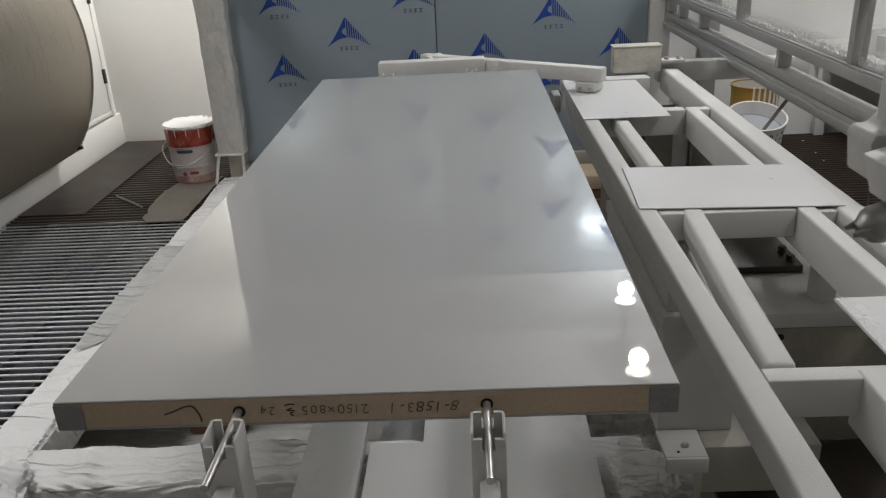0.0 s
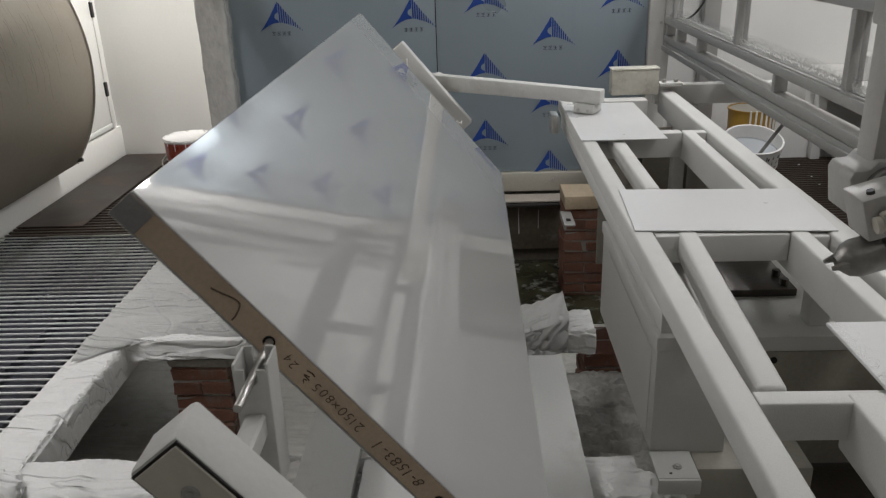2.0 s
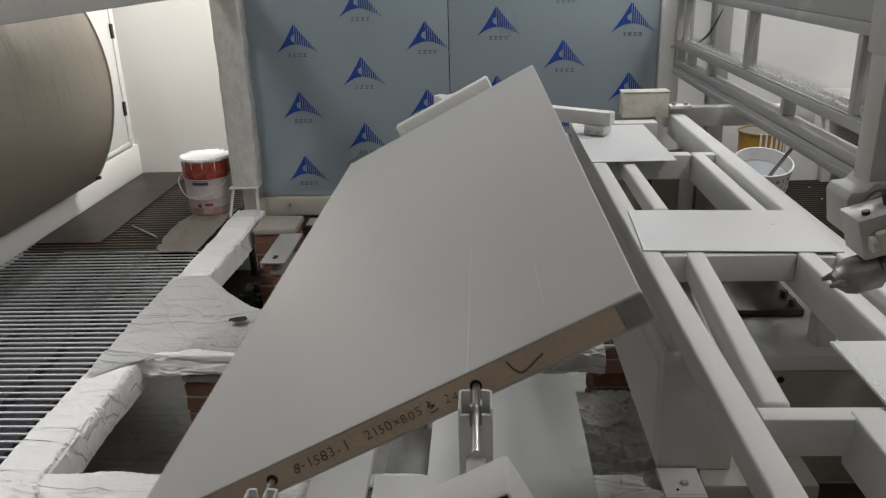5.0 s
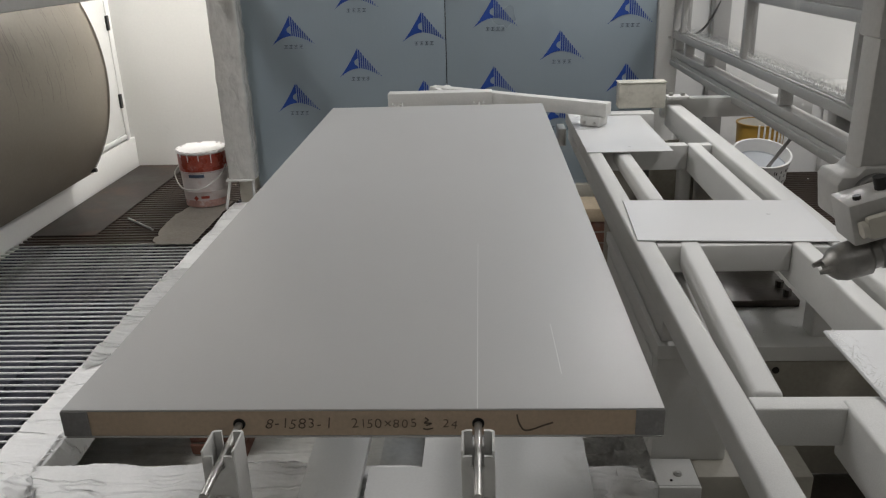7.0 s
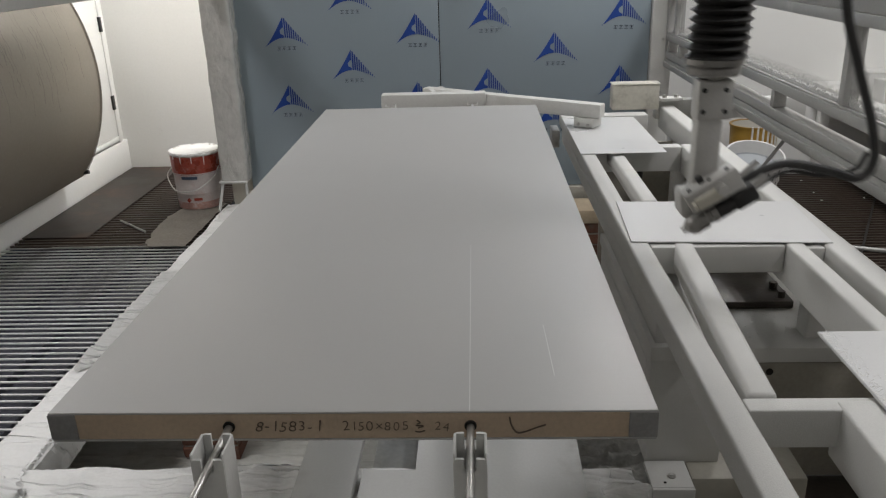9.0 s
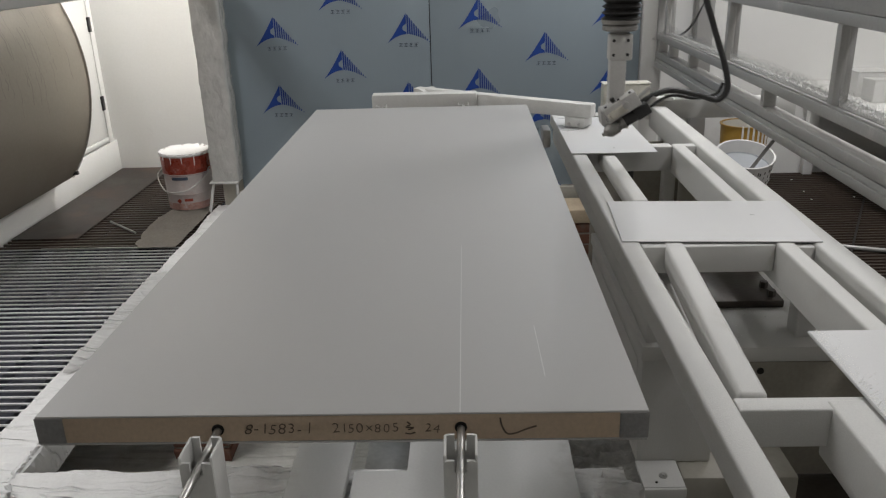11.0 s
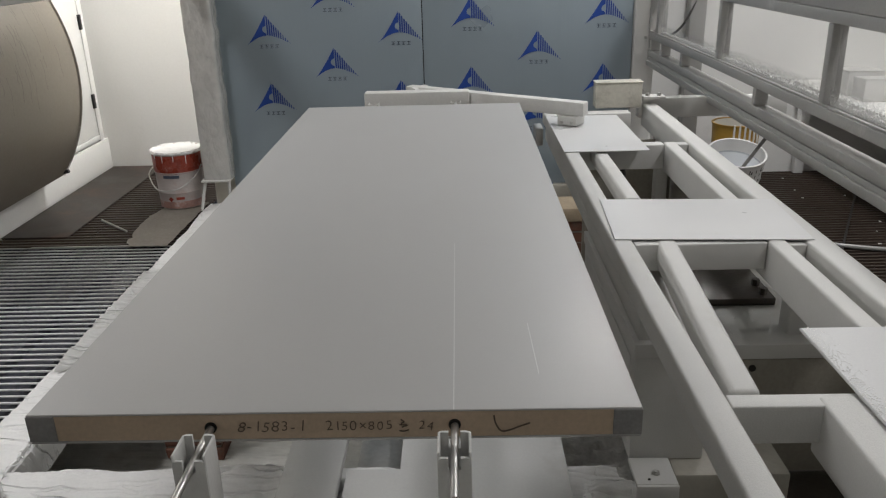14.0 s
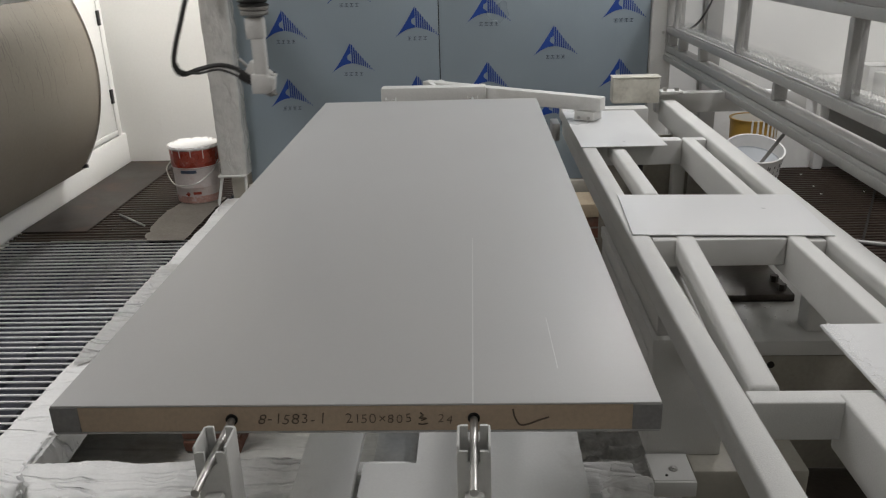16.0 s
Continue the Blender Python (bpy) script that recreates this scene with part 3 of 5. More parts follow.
for nm, x0, x1, y0, y1, z in (("steel_clip", 0.13, 0.19, 3.06, 3.3, 0.022), ("steel_clip", -0.99, -0.86, 2.85, 3.3, 0.02), ("steel_clip", 0.64, 0.7, 3.1, 3.325, 0.0)):
    bm = cube(x0, x1, y0, y1, z, z + 0.012, 0.003, 1)
    box(bm, x0, x0 + 0.012, y0, y1, z - 0.02, z, 0.002, 1)
    h = thing(nm, bm, ALU, "galvanised channel offcut lying on a brick pier", "bracket", "metal clips")
    part("slot", cube((x0 + x1) / 2 - 0.012, (x0 + x1) / 2 + 0.012, y0 + 0.05, y0 + 0.09, z + 0.0125, z + 0.015), HOLE, h)

# ---- cloth-wrapped beams ----
def ridge(p, w=0.12):
    return max(0.0, 1 - abs(noise.noise(p)) / w) ** 1.4


def fold(ph, drop=0.12):
    # slow rise and sharp drop, like overlapping cloth
    w = ph % 1.0
    return w / (1 - drop) if w < 1 - drop else (1 - w) / drop


def patch(p):
    return min(1.0, max(0.0, 0.35 + 2.6 * noise.noise(p)))


def wrapped_beam(name, p0, p1, w, hgt, label, amp=0.012, seed=0, sag=0.0):
    p0, p1 = Vector(p0), Vector(p1)
    d = p1 - p0
    n, seg = max(int(d.length / 0.008), 8), 72
    side = Vector((d.y, -d.x, 0)).normalized()
    bm = bmesh.new()
    rings = []
    for i in range(n + 1):
        c = p0 + d * (i / n)
        u = d.length * i / n
        ring = []
        for k in range(seg):
            a = 2 * math.pi * k / seg
            ca, sa = math.cos(a), math.sin(a)
            p = 0.17
            q = Vector((w / 2 * math.copysign(abs(ca) ** p, ca), hgt / 2 * math.copysign(abs(sa) ** p, sa)))
            v = a / (2 * math.pi)
            f = noise.noise((u * 4 + seed, q.x * 6, q.y * 6)) * amp * 0.7
            wob = noise.noise((u * 3 + seed, v * 3, 1.7))
            f += fold(u * 9 + v * 5 + 1.6 * wob, 0.35) * amp * 1.5 * patch((u * 3.1 + seed, v * 2, 0.4))
            f += fold(v * 9 - u * 5 + 1.2 * wob, 0.3) * amp * 1.2 * patch((u * 2.3 - seed, v * 2, 5.1))
            f += fold(u * 19 - v * 6 + 3.5 * wob, 0.4) * amp * 0.4 * patch((u * 4.7 + seed, v * 3, 8.2))
            bag = sag * math.exp(-((c.x + 0.575) / 0.085) ** 2)
            drop = bag * (1 if sa < -0.2 else 0.25 if sa < 0.3 else 0)
            f += bag * 0.45 * max(0.0, ca) * (1 if sa < 0.3 else 0.3)
            ring.append(bm.verts.new(c + side * (q.x + f * ca) + Vector((0, 0, q.y + f * sa - hgt / 2 - drop))))
        rings.append(ring)
    for a, b in zip(rings, rings[1:]):
        for k in range(seg):
            bm.faces.new((a[k], a[(k + 1) % seg], b[(k + 1) % seg], b[k]))
    bm.faces.new(rings[0][::-1])
    bm.faces.new(rings[-1])
    return thing(name, bm, CLOTH, label, "beam", "wrapped beams")
wrapped_beam("wrapped_beam", (-1.305, -1.2, 0.002), (-1.305, 3.84, 0.002), 0.17, 0.13, "long steel beam wrapped in creased white cloth", 0.0065, 1.0)
wrapped_beam("wrapped_beam", (-1.22, 1.965, 0.02), (0.62, 1.965, 0.012), 0.2, 0.078, "crossbeam wrapped in baggy white cloth tied in folds", 0.009, 7.0, 0.05)
wrapped_beam("wrapped_beam", (-1.22, 1.035, 0.0), (0.62, 1.035, 0.0), 0.19, 0.13, "near crossbeam wrapped in torn white cloth", 0.008, 12.0)


def polyline(pts, u):
    k = min(int(u * (len(pts) - 1)), len(pts) - 2)
    w = u * (len(pts) - 1) - k
    return Vector(pts[k]).lerp(Vector(pts[k + 1]), w)


def gusset():
    bm = bmesh.new()
    nu, nv = 230, 130
    far_edge = [(-1.36, 2.71), (-1.2, 2.70), (-1.05, 2.5), (-0.9, 2.35), (-0.71, 2.195), (-0.56, 2.1), (-0.44, 2.075)]
    near_edge = [(-1.358, 1.71), (-1.28, 1.775), (-1.14, 1.875), (-1.02, 1.915), (-0.82, 1.885), (-0.62, 1.872), (-0.44, 1.87)]
    grid = []
    for i in range(nu + 1):
        u = i / nu
        a, b = polyline(near_edge, u), polyline(far_edge, u)
        row = []
        for k in range(nv + 1):
            v = k / nv
            p = a.lerp(b, v)
            wob = noise.noise((p.x * 3, p.y * 3, 0.3))
            # folds run along the sheet and gather towards the near edge
            f = fold(v * 6.5 - u * 1.6 + 0.55 * wob, 0.07) * 0.03 * (1 - 0.75 * v) * patch((u * 2, v * 2, 1.0))
            f += fold(v * 15 + u * 2.5 + 0.8 * wob, 0.1) * 0.016 * (1 - 0.6 * v) * patch((u * 4, v * 3, 6.0))
            f += fold(u * 16 - v * 7 + 1.5 * wob, 0.25) * 0.012 * max(0.0, u - 0.5) * 2 * patch((u * 5, v * 4, 9.0))
            f += ridge((p.x * 2.2 - p.y * 1.2, p.y * 5.5 + p.x * 3, 2.0), 0.05) * 0.005 * (1 - 0.5 * v)
            f += 0.008 * noise.noise((p.x * 5, p.y * 5, 2))
            hang = min(1.0, v * 9, (1 - v) * 12, (1 - u) * 9)
            sink = 0.012 * math.sin(math.pi * v) * max(0.0, 1 - abs(u - 0.45) * 2.4)
            row.append(bm.verts.new((p.x, p.y, 0.008 + 0.026 * math.sqrt(hang) + f * min(1.0, (1 - u) * 9) - sink)))
        grid.append(row)
    for ra, rb2 in zip(grid, grid[1:]):
        for k in range(nv):
            bm.faces.new((ra[k], rb2[k], rb2[k + 1], ra[k + 1]))
    bmesh.ops.solidify(bm, geom=bm.faces[:], thickness=0.014)
    h = thing("draped_cloth", bm, CLOTH, "white cloth stretched over the beam corner with a torn hole", "cloth")
    bm = bmesh.new()
    bmesh.ops.create_circle(bm, cap_ends=True, segments=12, radius=0.03, matrix=pose(-0.885, 2.105, 0.06) @ Matrix.Diagonal((1.4, 0.9, 1, 1)))
    for v in bm.verts:
        v.co += noise.noise_vector(v.co * 40) * 0.012
    part("tear", bm, HOLE, h, "dark torn hole")
gusset()
# crumpled cloth heaps
def heap(x, y, z, r, s):
    bm = bmesh.new()
    bmesh.ops.create_icosphere(bm, subdivisions=4, radius=1)
    for v in bm.verts:
        f = 1 + 0.25 * noise.noise(v.co * 1.6 + Vector((s, 0, 0))) + 0.22 * (1 - abs(noise.noise(v.co * 3.2 + Vector((0, s, 0))))) ** 3
        v.co = Vector((v.co.x * r * f, v.co.y * r * f * 1.3, max(v.co.z, -0.25) * r * 0.55 * f))
        v.co += Vector((x, y, z))
    thing("crumpled_cloth", bm, CLOTH, "crumpled white masking cloth heap", "cloth", "cloth heaps")
heap(0.585, 0.97, -0.02, 0.085, 2.0)


def tied_cloth():
    # cloth gathered up from the crossbeam to the cabinet side
    bm = bmesh.new()
    nu, nv = 70, 50
    rows = []
    for i in range(nu + 1):
        u = i / nu
        x = 0.24 + 0.272 * u
        row = []
        for k in range(nv + 1):
            v = k / nv
            top = 0.03 + 0.075 * u ** 2
            z = -0.1 + 0.05 * u + (top + 0.1 - 0.05 * u) * min(1, v * 1.6)
            y = 1.845 + 0.22 * max(0, v - 0.6) / 0.4
            f = fold(u * 4.5 - v * 3.2 + 0.7 * noise.noise((u * 3, v * 3, 0)), 0.4) * 0.008 * (0.3 + u) + 0.008 * noise.noise((u * 6, v * 6, 4))
            row.append(bm.verts.new((x, y - f * (1 if v < 0.6 else 0.3), z + (f if v >= 0.6 else f * 0.4))))
        rows.append(row)
    for a, b in zip(rows, rows[1:]):
        for k in range(nv):
            bm.faces.new((a[k], a[k + 1], b[k + 1], b[k]))
    bmesh.ops.solidify(bm, geom=bm.faces[:], thickness=0.008)
    thing("gathered_cloth", bm, CLOTH, "white cloth gathered in folds against the cabinet side", "cloth")
tied_cloth()
heap(-1.24, 0.86, 0.02, 0.11, 8.0)
# frayed threads along the cloth's torn edge
bm = bmesh.new()
for k in range(420):
    y = random.uniform(0.85, 1.9)
    x, z = -1.222 + random.uniform(-0.008, 0.004), 0.006 + random.uniform(-0.012, 0.01)
    q = Vector((random.uniform(0.002, 0.028), random.uniform(-0.02, 0.02), random.uniform(-0.03, 0.008)))
    w = random.uniform(0.001, 0.004)
    bm.faces.new([bm.verts.new((x, y - w, z)), bm.verts.new((x, y + w, z)), bm.verts.new((x + q.x, y + q.y, z + q.z))])
thing("frayed_threads", bm, CLOTH, "frayed white threads along the torn cloth edge", "threads", kind="stuff")

# flat boards lying on the beams
bm = bmesh.new()
f0 = bm.faces.new([bm.verts.new((x, y, 0.022)) for x, y in ((-0.175, 0.5), (0.468, 0.5), (0.468, 1.675), (-0.175, 1.675), (-0.175, 1.47), (-0.02, 1.47), (-0.02, 1.068), (-0.175, 1.068))])
up = bmesh.ops.extrude_face_region(bm, geom=[f0])["geom"]
bmesh.ops.translate(bm, vec=(0, 0, 0.012), verts=[v for v in up if isinstance(v, bmesh.types.BMVert)])
h = thing("cover_board", bm, BOARD, "white painted cover board with a square notch", "board")
part("leg", cube(0.2, 0.26, 1.55, 1.61, -0.5, 0.022, 0.003), FRAME, h)
part("leg", cube(-0.12, -0.06, 1.55, 1.61, -0.5, 0.022, 0.003), FRAME, h)
part("drawer", cube(-0.165, -0.03, 1.08, 1.44, -0.06, -0.045, 0.002), STEEL, h, "dull grey steel tray under the notch")
bm = cube(-0.36, -0.19, 0.45, 1.32, 0.02, 0.05, 0.004)
thing("plank", bm, BOARD, "white painted plank lying across the beam", "plank")

# ---- white steel frame beside the door ----
FZ = 0.802
fr = holder("machine_frame", "white oversprayed welded steel machine frame", "frame", (0, 0, 0))
RB = 0.009
def beam(x0, x1, y0, y1, z0=FZ - 0.1, z1=FZ, b=RB, name="beam"):
    part(name, cube(x0, x1, y0, y1, z0, z1, b, 3), FRAME, fr)
beam(0.527, 0.577, -1.4, 2.5, FZ - 0.052, FZ, 0.007)
tube = part("slanted_beam", cube(-0.0235, 0.0235, -0.34, 0.68, -0.06, 0.0, 0.009, 3), FRAME, fr)
tube.matrix_basis = pose(0.634, 0.54, FZ - 0.0006, 0, 0, -3.6)
beam(0.63, 0.675, 1.24, 2.45, FZ - 0.06, FZ - 0.006, 0.009)
beam(0.887, 0.93, -1.4, 1.88, FZ - 0.1, FZ, 0.007)
beam(0.716, 0.79, -1.4, 0.185, FZ - 0.1, FZ - 0.001, 0.006)
beam(0.8, 0.84, 1.95, 2.4, FZ - 0.08, FZ - 0.02)
beam(0.972, 1.035, -1.4, 2.62)
for y0, y1, hh in ((0.159, 0.196, 0.07), (0.862, 0.9, 0.07), (1.85, 1.9, 0.09), (2.42, 2.49, 0.1)):
    beam(0.5785, 0.8855, y0, y1, FZ - hh, FZ - 0.0035, 0.003, "crossbar")
for y0, y1 in ((0.14, 0.18), (0.85, 0.89), (1.86, 1.9)):
    beam(0.9315, 0.971, y0, y1, FZ - 0.08, FZ - 0.006, 0.003, "crossbar")
for x, y in ((1.0, 2.3), (1.0, -0.6), (0.555, -0.6), (1.0, 0.9)):
    beam(x - 0.025, x + 0.025, y, y + 0.06, -0.5, FZ - 0.101, 0.006, "leg")
part("deck_plate", cube(-0.231, 0.228, -0.158, 0.16, 0.0005, 0.0035, 0.001, 1), PLATEW, fr, "white dusty steel plate on the frame").matrix_basis = pose(0.774, 1.033, FZ, 0, 0, -3.2)
part("deck_plate", cube(0.524, 0.812, 1.748, 2.35, FZ + 0.001, FZ + 0.0045, 0.001, 1), PLATEW, fr, "white dusty steel plate on the frame")
part("deck_plate", cube(0.773, 1.25, -0.6, 0.402, FZ + 0.001, FZ + 0.007, 0.002, 1), PLATEW, fr, "white dusty steel plate on the frame")
bm = bmesh.new()
for k in range(900):
    y = random.uniform(-0.2, 0.402)
    x = 0.773 + abs(random.gauss(0, 0.014))
    box(bm, x, x + 0.0013, y, y + 0.0014, FZ + 0.007, FZ + 0.0076)
tagged(part("overspray_grit", bm, WALLW, fr), kind="stuff")
bm = bmesh.new()
for k in range(160):
    x, y = random.uniform(0.72, 1.2), 0.9 + abs(random.gauss(0, 0.12))
    box(bm, x, x + random.uniform(0.001, 0.003), y, y + random.uniform(0.001, 0.003), 0.5405, 0.5415)
tagged(part("paint_crumbs", bm, WALLW, fr), kind="stuff")
# pedestal cabinet under the frame
part("under_rail", cube(0.53, 0.574, 0.57, 2.4, 0.7012, FZ - 0.0525, 0.002), FRAME, fr)
cb = holder("pedestal_cabinet", "white oversprayed steel pedestal box under the frame", "cabinet")
part("body", cube(0.523, 0.68, 0.56, 1.24, 0.42, 0.6685, 0.004), FRAME, cb)
part("side_door", cube(0.5215, 0.5228, 0.6, 1.2, 0.44, 0.65, 0.0005, 1), FRAME, cb)
part("top_lip", cube(0.519, 0.685, 0.552, 1.246, 0.669, 0.7012, 0.003), FRAME, cb)
bk = holder("angle_bracket", "white bolted steel angle bracket", "bracket")
part("plate", cube(0.52, 0.606, 0.465, 0.557, 0.418, 0.428, 0.003), FRAME, bk)
part("lip", cube(0.52, 0.606, 0.457, 0.4645, 0.392, 0.428, 0.003), FRAME, bk)
part("washer", lathe(bmesh.new(), [(0.004, 0.4285), (0.0085, 0.4285), (0.0085, 0.4315), (0.004, 0.4315)], 18, pose(0.567, 0.5, 0)), STEEL, bk)
part("bolt", rod(bmesh.new(), (0.567, 0.5, 0.428), (0.567, 0.5, 0.4335), 0.0035, 8), WHITE, bk)
part("bolt", rod(bmesh.new(), (0.549, 0.48, 0.428), (0.549, 0.48, 0.4295), 0.003, 8), HOLE, bk)
lb = holder("lower_beam", "low dull beige steel beam under the pedestal box", "beam")
part("beam", cube(0.609, 0.85, 0.505, 0.95, 0.3, 0.4195, 0.008), BEIGE, lb)
part("post", cube(0.72, 0.78, 0.84, 0.9, -0.5, 0.299, 0.004), BEIGE, lb)
# lower deck with a dark motor plate
ld = holder("lower_deck", "white dusty lower deck with a dark bolted plate", "deck")
part("deck", cube(0.7, 1.24, 0.848, 1.35, 0.5, 0.54, 0.003), FRAME, ld)
part("deck_hole", rod(bmesh.new(), (0.88, 0.848, 0.475), (0.88, 0.8505, 0.475), 0.009, 10), HOLE, ld)
part("shelf", cube(0.7, 1.24, 0.5, 0.86, 0.15, 0.168, 0.003), MPLATE, ld, "dark oily shelf below the deck")
# the shadow band under the deck is given as an olive sheet
part("shade_panel", cube(0.7, 1.24, 0.852, 0.864, 0.17, 0.498, 0.003), OLIVE, ld, "olive panel standing in for the shadow band under the deck")
part("motor_plate", cube(0.83, 1.01, 1.07, 1.3, 0.541, 0.562, 0.003), MPLATE, ld, "dark brown bolted motor plate")
for x, y in ((0.985, 1.1), (0.985, 1.16)):
    part("bolt", rod(bmesh.new(), (x, y, 0.558), (x, y, 0.58), 0.011, 6), MPLATE, ld)
part("side_panel", cube(1.06, 1.075, 1.4, 2.4, 0.1, 0.7, 0.003), OLIVE, ld, "olive panel behind the frame")
part("rear_panel", cube(0.69, 1.05, 2.35, 2.365, 0.1, 0.7, 0.003), OLIVE, ld, "olive panel behind the frame")
part("conduit", rod(bmesh.new(), (0.84, 2.3, 0.1), (0.84, 2.3, 0.7), 0.012), DARK, ld)
# far box, cross rail and stop block
bx = holder("junction_box", "cream dented metal box on the frame end", "box")
part("body", cube(0.75, 0.945, 2.5, 2.575, FZ + 0.002, 0.908, 0.006), BOXM, bx)
part("lid", cube(0.747, 0.948, 2.497, 2.578, 0.909, 0.914, 0.002), BOXM, bx)
cr = holder("cross_rail", "white steel cross rail bolted to the frame", "rail")
part("rail", cube(0.955, 1.6, 2.60, 2.66, 0.74, 0.825, 0.005), FRAME, cr)
part("foot", cube(0.965, 1.06, 2.56, 2.62, 0.826, 0.84, 0.003), FRAME, cr)
for x in (0.985, 1.035):
    part("bolt", rod(bmesh.new(), (x, 2.58, 0.84), (x, 2.58, 0.852), 0.01, 6), STEEL, cr)
part("post", cube(1.03, 1.09, 2.61, 2.67, -0.8, 0.738, 0.004), FRAME, cr)

# ---- glazed screen ----
SX = 1.26
sc = holder("glazed_screen", "dusty aluminium framed glass screen beside the machine", "screen", kind="structure")
def rail(y0, y1, z0, z1, t=0.05, b=0.004, name="rail"):
    part(name, cube(SX, SX + t, y0, y1, z0, z1, b, 2), ALU, sc)
Y0, Y1 = -1.6, 3.8
rail(Y0, Y1, 0.798, 0.846, 0.075)
rail(Y0, Y1, 0.848, 0.884, 0.06)
part("drip_lip", cube(SX - 0.012, SX - 0.0005, Y0, Y1, 0.8, 0.83, 0.003), ALU, sc)
rail(Y0, Y1, 0.947, 0.983, 0.06)
part("inner_track", cube(SX + 0.03, SX + 0.055, Y0, Y1, 0.9835, 0.998, 0.002), ALU, sc)
part("glazing_bead", cube(SX + 0.004, SX + 0.014, Y0, Y1, 0.9835, 0.991, 0.002), ALU, sc)
rail(Y0, Y1, 1.226, 1.262, 0.06)
for y in (-0.55, 0.5, 1.515, 2.55, 3.62):
    rail(y, y + 0.034, 0.992, 1.2255, 0.03, name="mullion")
    part("mullion", cube(SX + 0.031, SX + 0.055, y + 0.016, y + 0.05, 0.9985, 1.2255, 0.003), ALU, sc)
for y in (-1.0, 0.02, 1.05, 2.07, 3.1, 3.5, 3.74):
    rail(y, y + 0.03, 0.885, 0.9465, 0.05, name="stub_post")
ys = (-1.6, -0.55, 0.5, 1.515, 2.55, 3.62)
for a, b in zip(ys, ys[1:]):
    p = part("pane", cube(SX + 0.018, SX + 0.022, a + 0.035, b - 0.001, 0.992, 1.2255), GLASS, sc, "clear glass dusted along the bottom")
    p.visible_shadow = False
part("upper_panel", cube(SX + 0.005, SX + 0.05, Y0, Y1, 1.263, 1.37, 0.003), ALU, sc, "dull grey upper panel")
part("end_post", cube(SX, SX + 0.05, Y1, Y1 + 0.028, 0.8, ZT, 0.003), ALU, sc)
for y in (1.0, 3.5, -1.2):
    part("hanger", cube(SX + 0.01, SX + 0.04, y, y + 0.04, 1.371, ZT, 0.003), ALU, sc)
part("upper_rail", cube(1.0, 1.03, 3.0, 3.02, 2.9, 2.91), ALU, sc)
# things seen through the glass
pip = holder("wall_pipe", "grey conduit and pipes against the far wall", "pipe")
part("duct", cube(1.62, 1.72, 4.3, 4.38, 0.0, 2.4, 0.004), ALU, pip)
bm = bmesh.new()
hose_path(bm, [(1.42, 4.33, 1.75), (1.43, 4.33, 1.3), (1.41, 4.33, 1.0), (1.47, 4.33, 0.9), (1.6, 4.3, 1.0), (1.75, 4.33, 1.4), (1.8, 4.34, 1.8)], 0.007, 8)
part("cable", bm, BLACK, pip, "thin dark cable")
part("valve", lathe(bmesh.new(), [(0.0, 0), (0.025, 0.0), (0.03, 0.03), (0.02, 0.06), (0.0, 0.06)], 12, pose(1.42, 4.33, 1.18)), STEEL, pip)
tb = holder("bench", "pale bench against the wall beyond the glass", "bench")
part("top", cube(2.34, 3.19, 2.6, 4.38, 0.56, 0.6, 0.006), WALLW, tb)
for x in (2.38, 3.08):
    for y in (2.65, 4.28):
        part("leg", cube(x, x + 0.06, y, y + 0.06, 0.0, 0.559, 0.004), WALLW, tb)
for y0, y1, z1 in ((3.56, 3.7, 0.725), (3.76, 3.95, 0.74)):
    cn = holder("carton", "pale dusty carton on the bench beyond the glass", "box", (2.5, (y0 + y1) / 2, 0.601), "cartons on the bench")
    hw = (y1 - y0) / 2
    part("body", cube(-0.1, 0.1, -hw, hw, 0.0, z1 - 0.604, 0.006), WHITE, cn)
    part("flap", cube(-0.1, 0.1, -hw, hw * 0.1, z1 - 0.6035, z1 - 0.6, 0.001, 1), WHITE, cn)

# ---- pails ----
def pail(name, x, y, r, hgt, label, body_mat, band=None, paint_z=0.0, rim_mat=None):
    h = holder(name, label, "pail", (x, y, 0.012))
    rb = r * 0.9
    def rr(z):
        return rb + (r - rb) * z / hgt
    part("body", lathe(bmesh.new(), [(0.0, 0.0), (rb - 0.006, 0.0), (rb, 0.006), (rr(hgt * 0.28), hgt * 0.28), (rr(hgt * 0.3) + 0.003, hgt * 0.3), (rr(hgt * 0.32), hgt * 0.32), (rr(hgt * 0.64), hgt * 0.64), (rr(hgt * 0.66) + 0.004, hgt * 0.66), (rr(hgt * 0.68), hgt * 0.68), (r, hgt), (r + 0.006, hgt), (r + 0.006, hgt + 0.008), (r - 0.004, hgt + 0.008), (rb * 0.98, 0.01), (0, 0.008)], 40), body_mat, h)
    return h, rr
h, rr = pail("paint_pail", -1.556, 3.845, 0.146, 0.345, "red and white paint pail crusted with white paint, wire handle", PAILW)
part("label_band", lathe(bmesh.new(), [(rr(0.222) + 0.0012, 0.222), (rr(0.23) + 0.004, 0.234), (rr(0.335) + 0.0012, 0.333)], 40), RED, h, "red printed band")
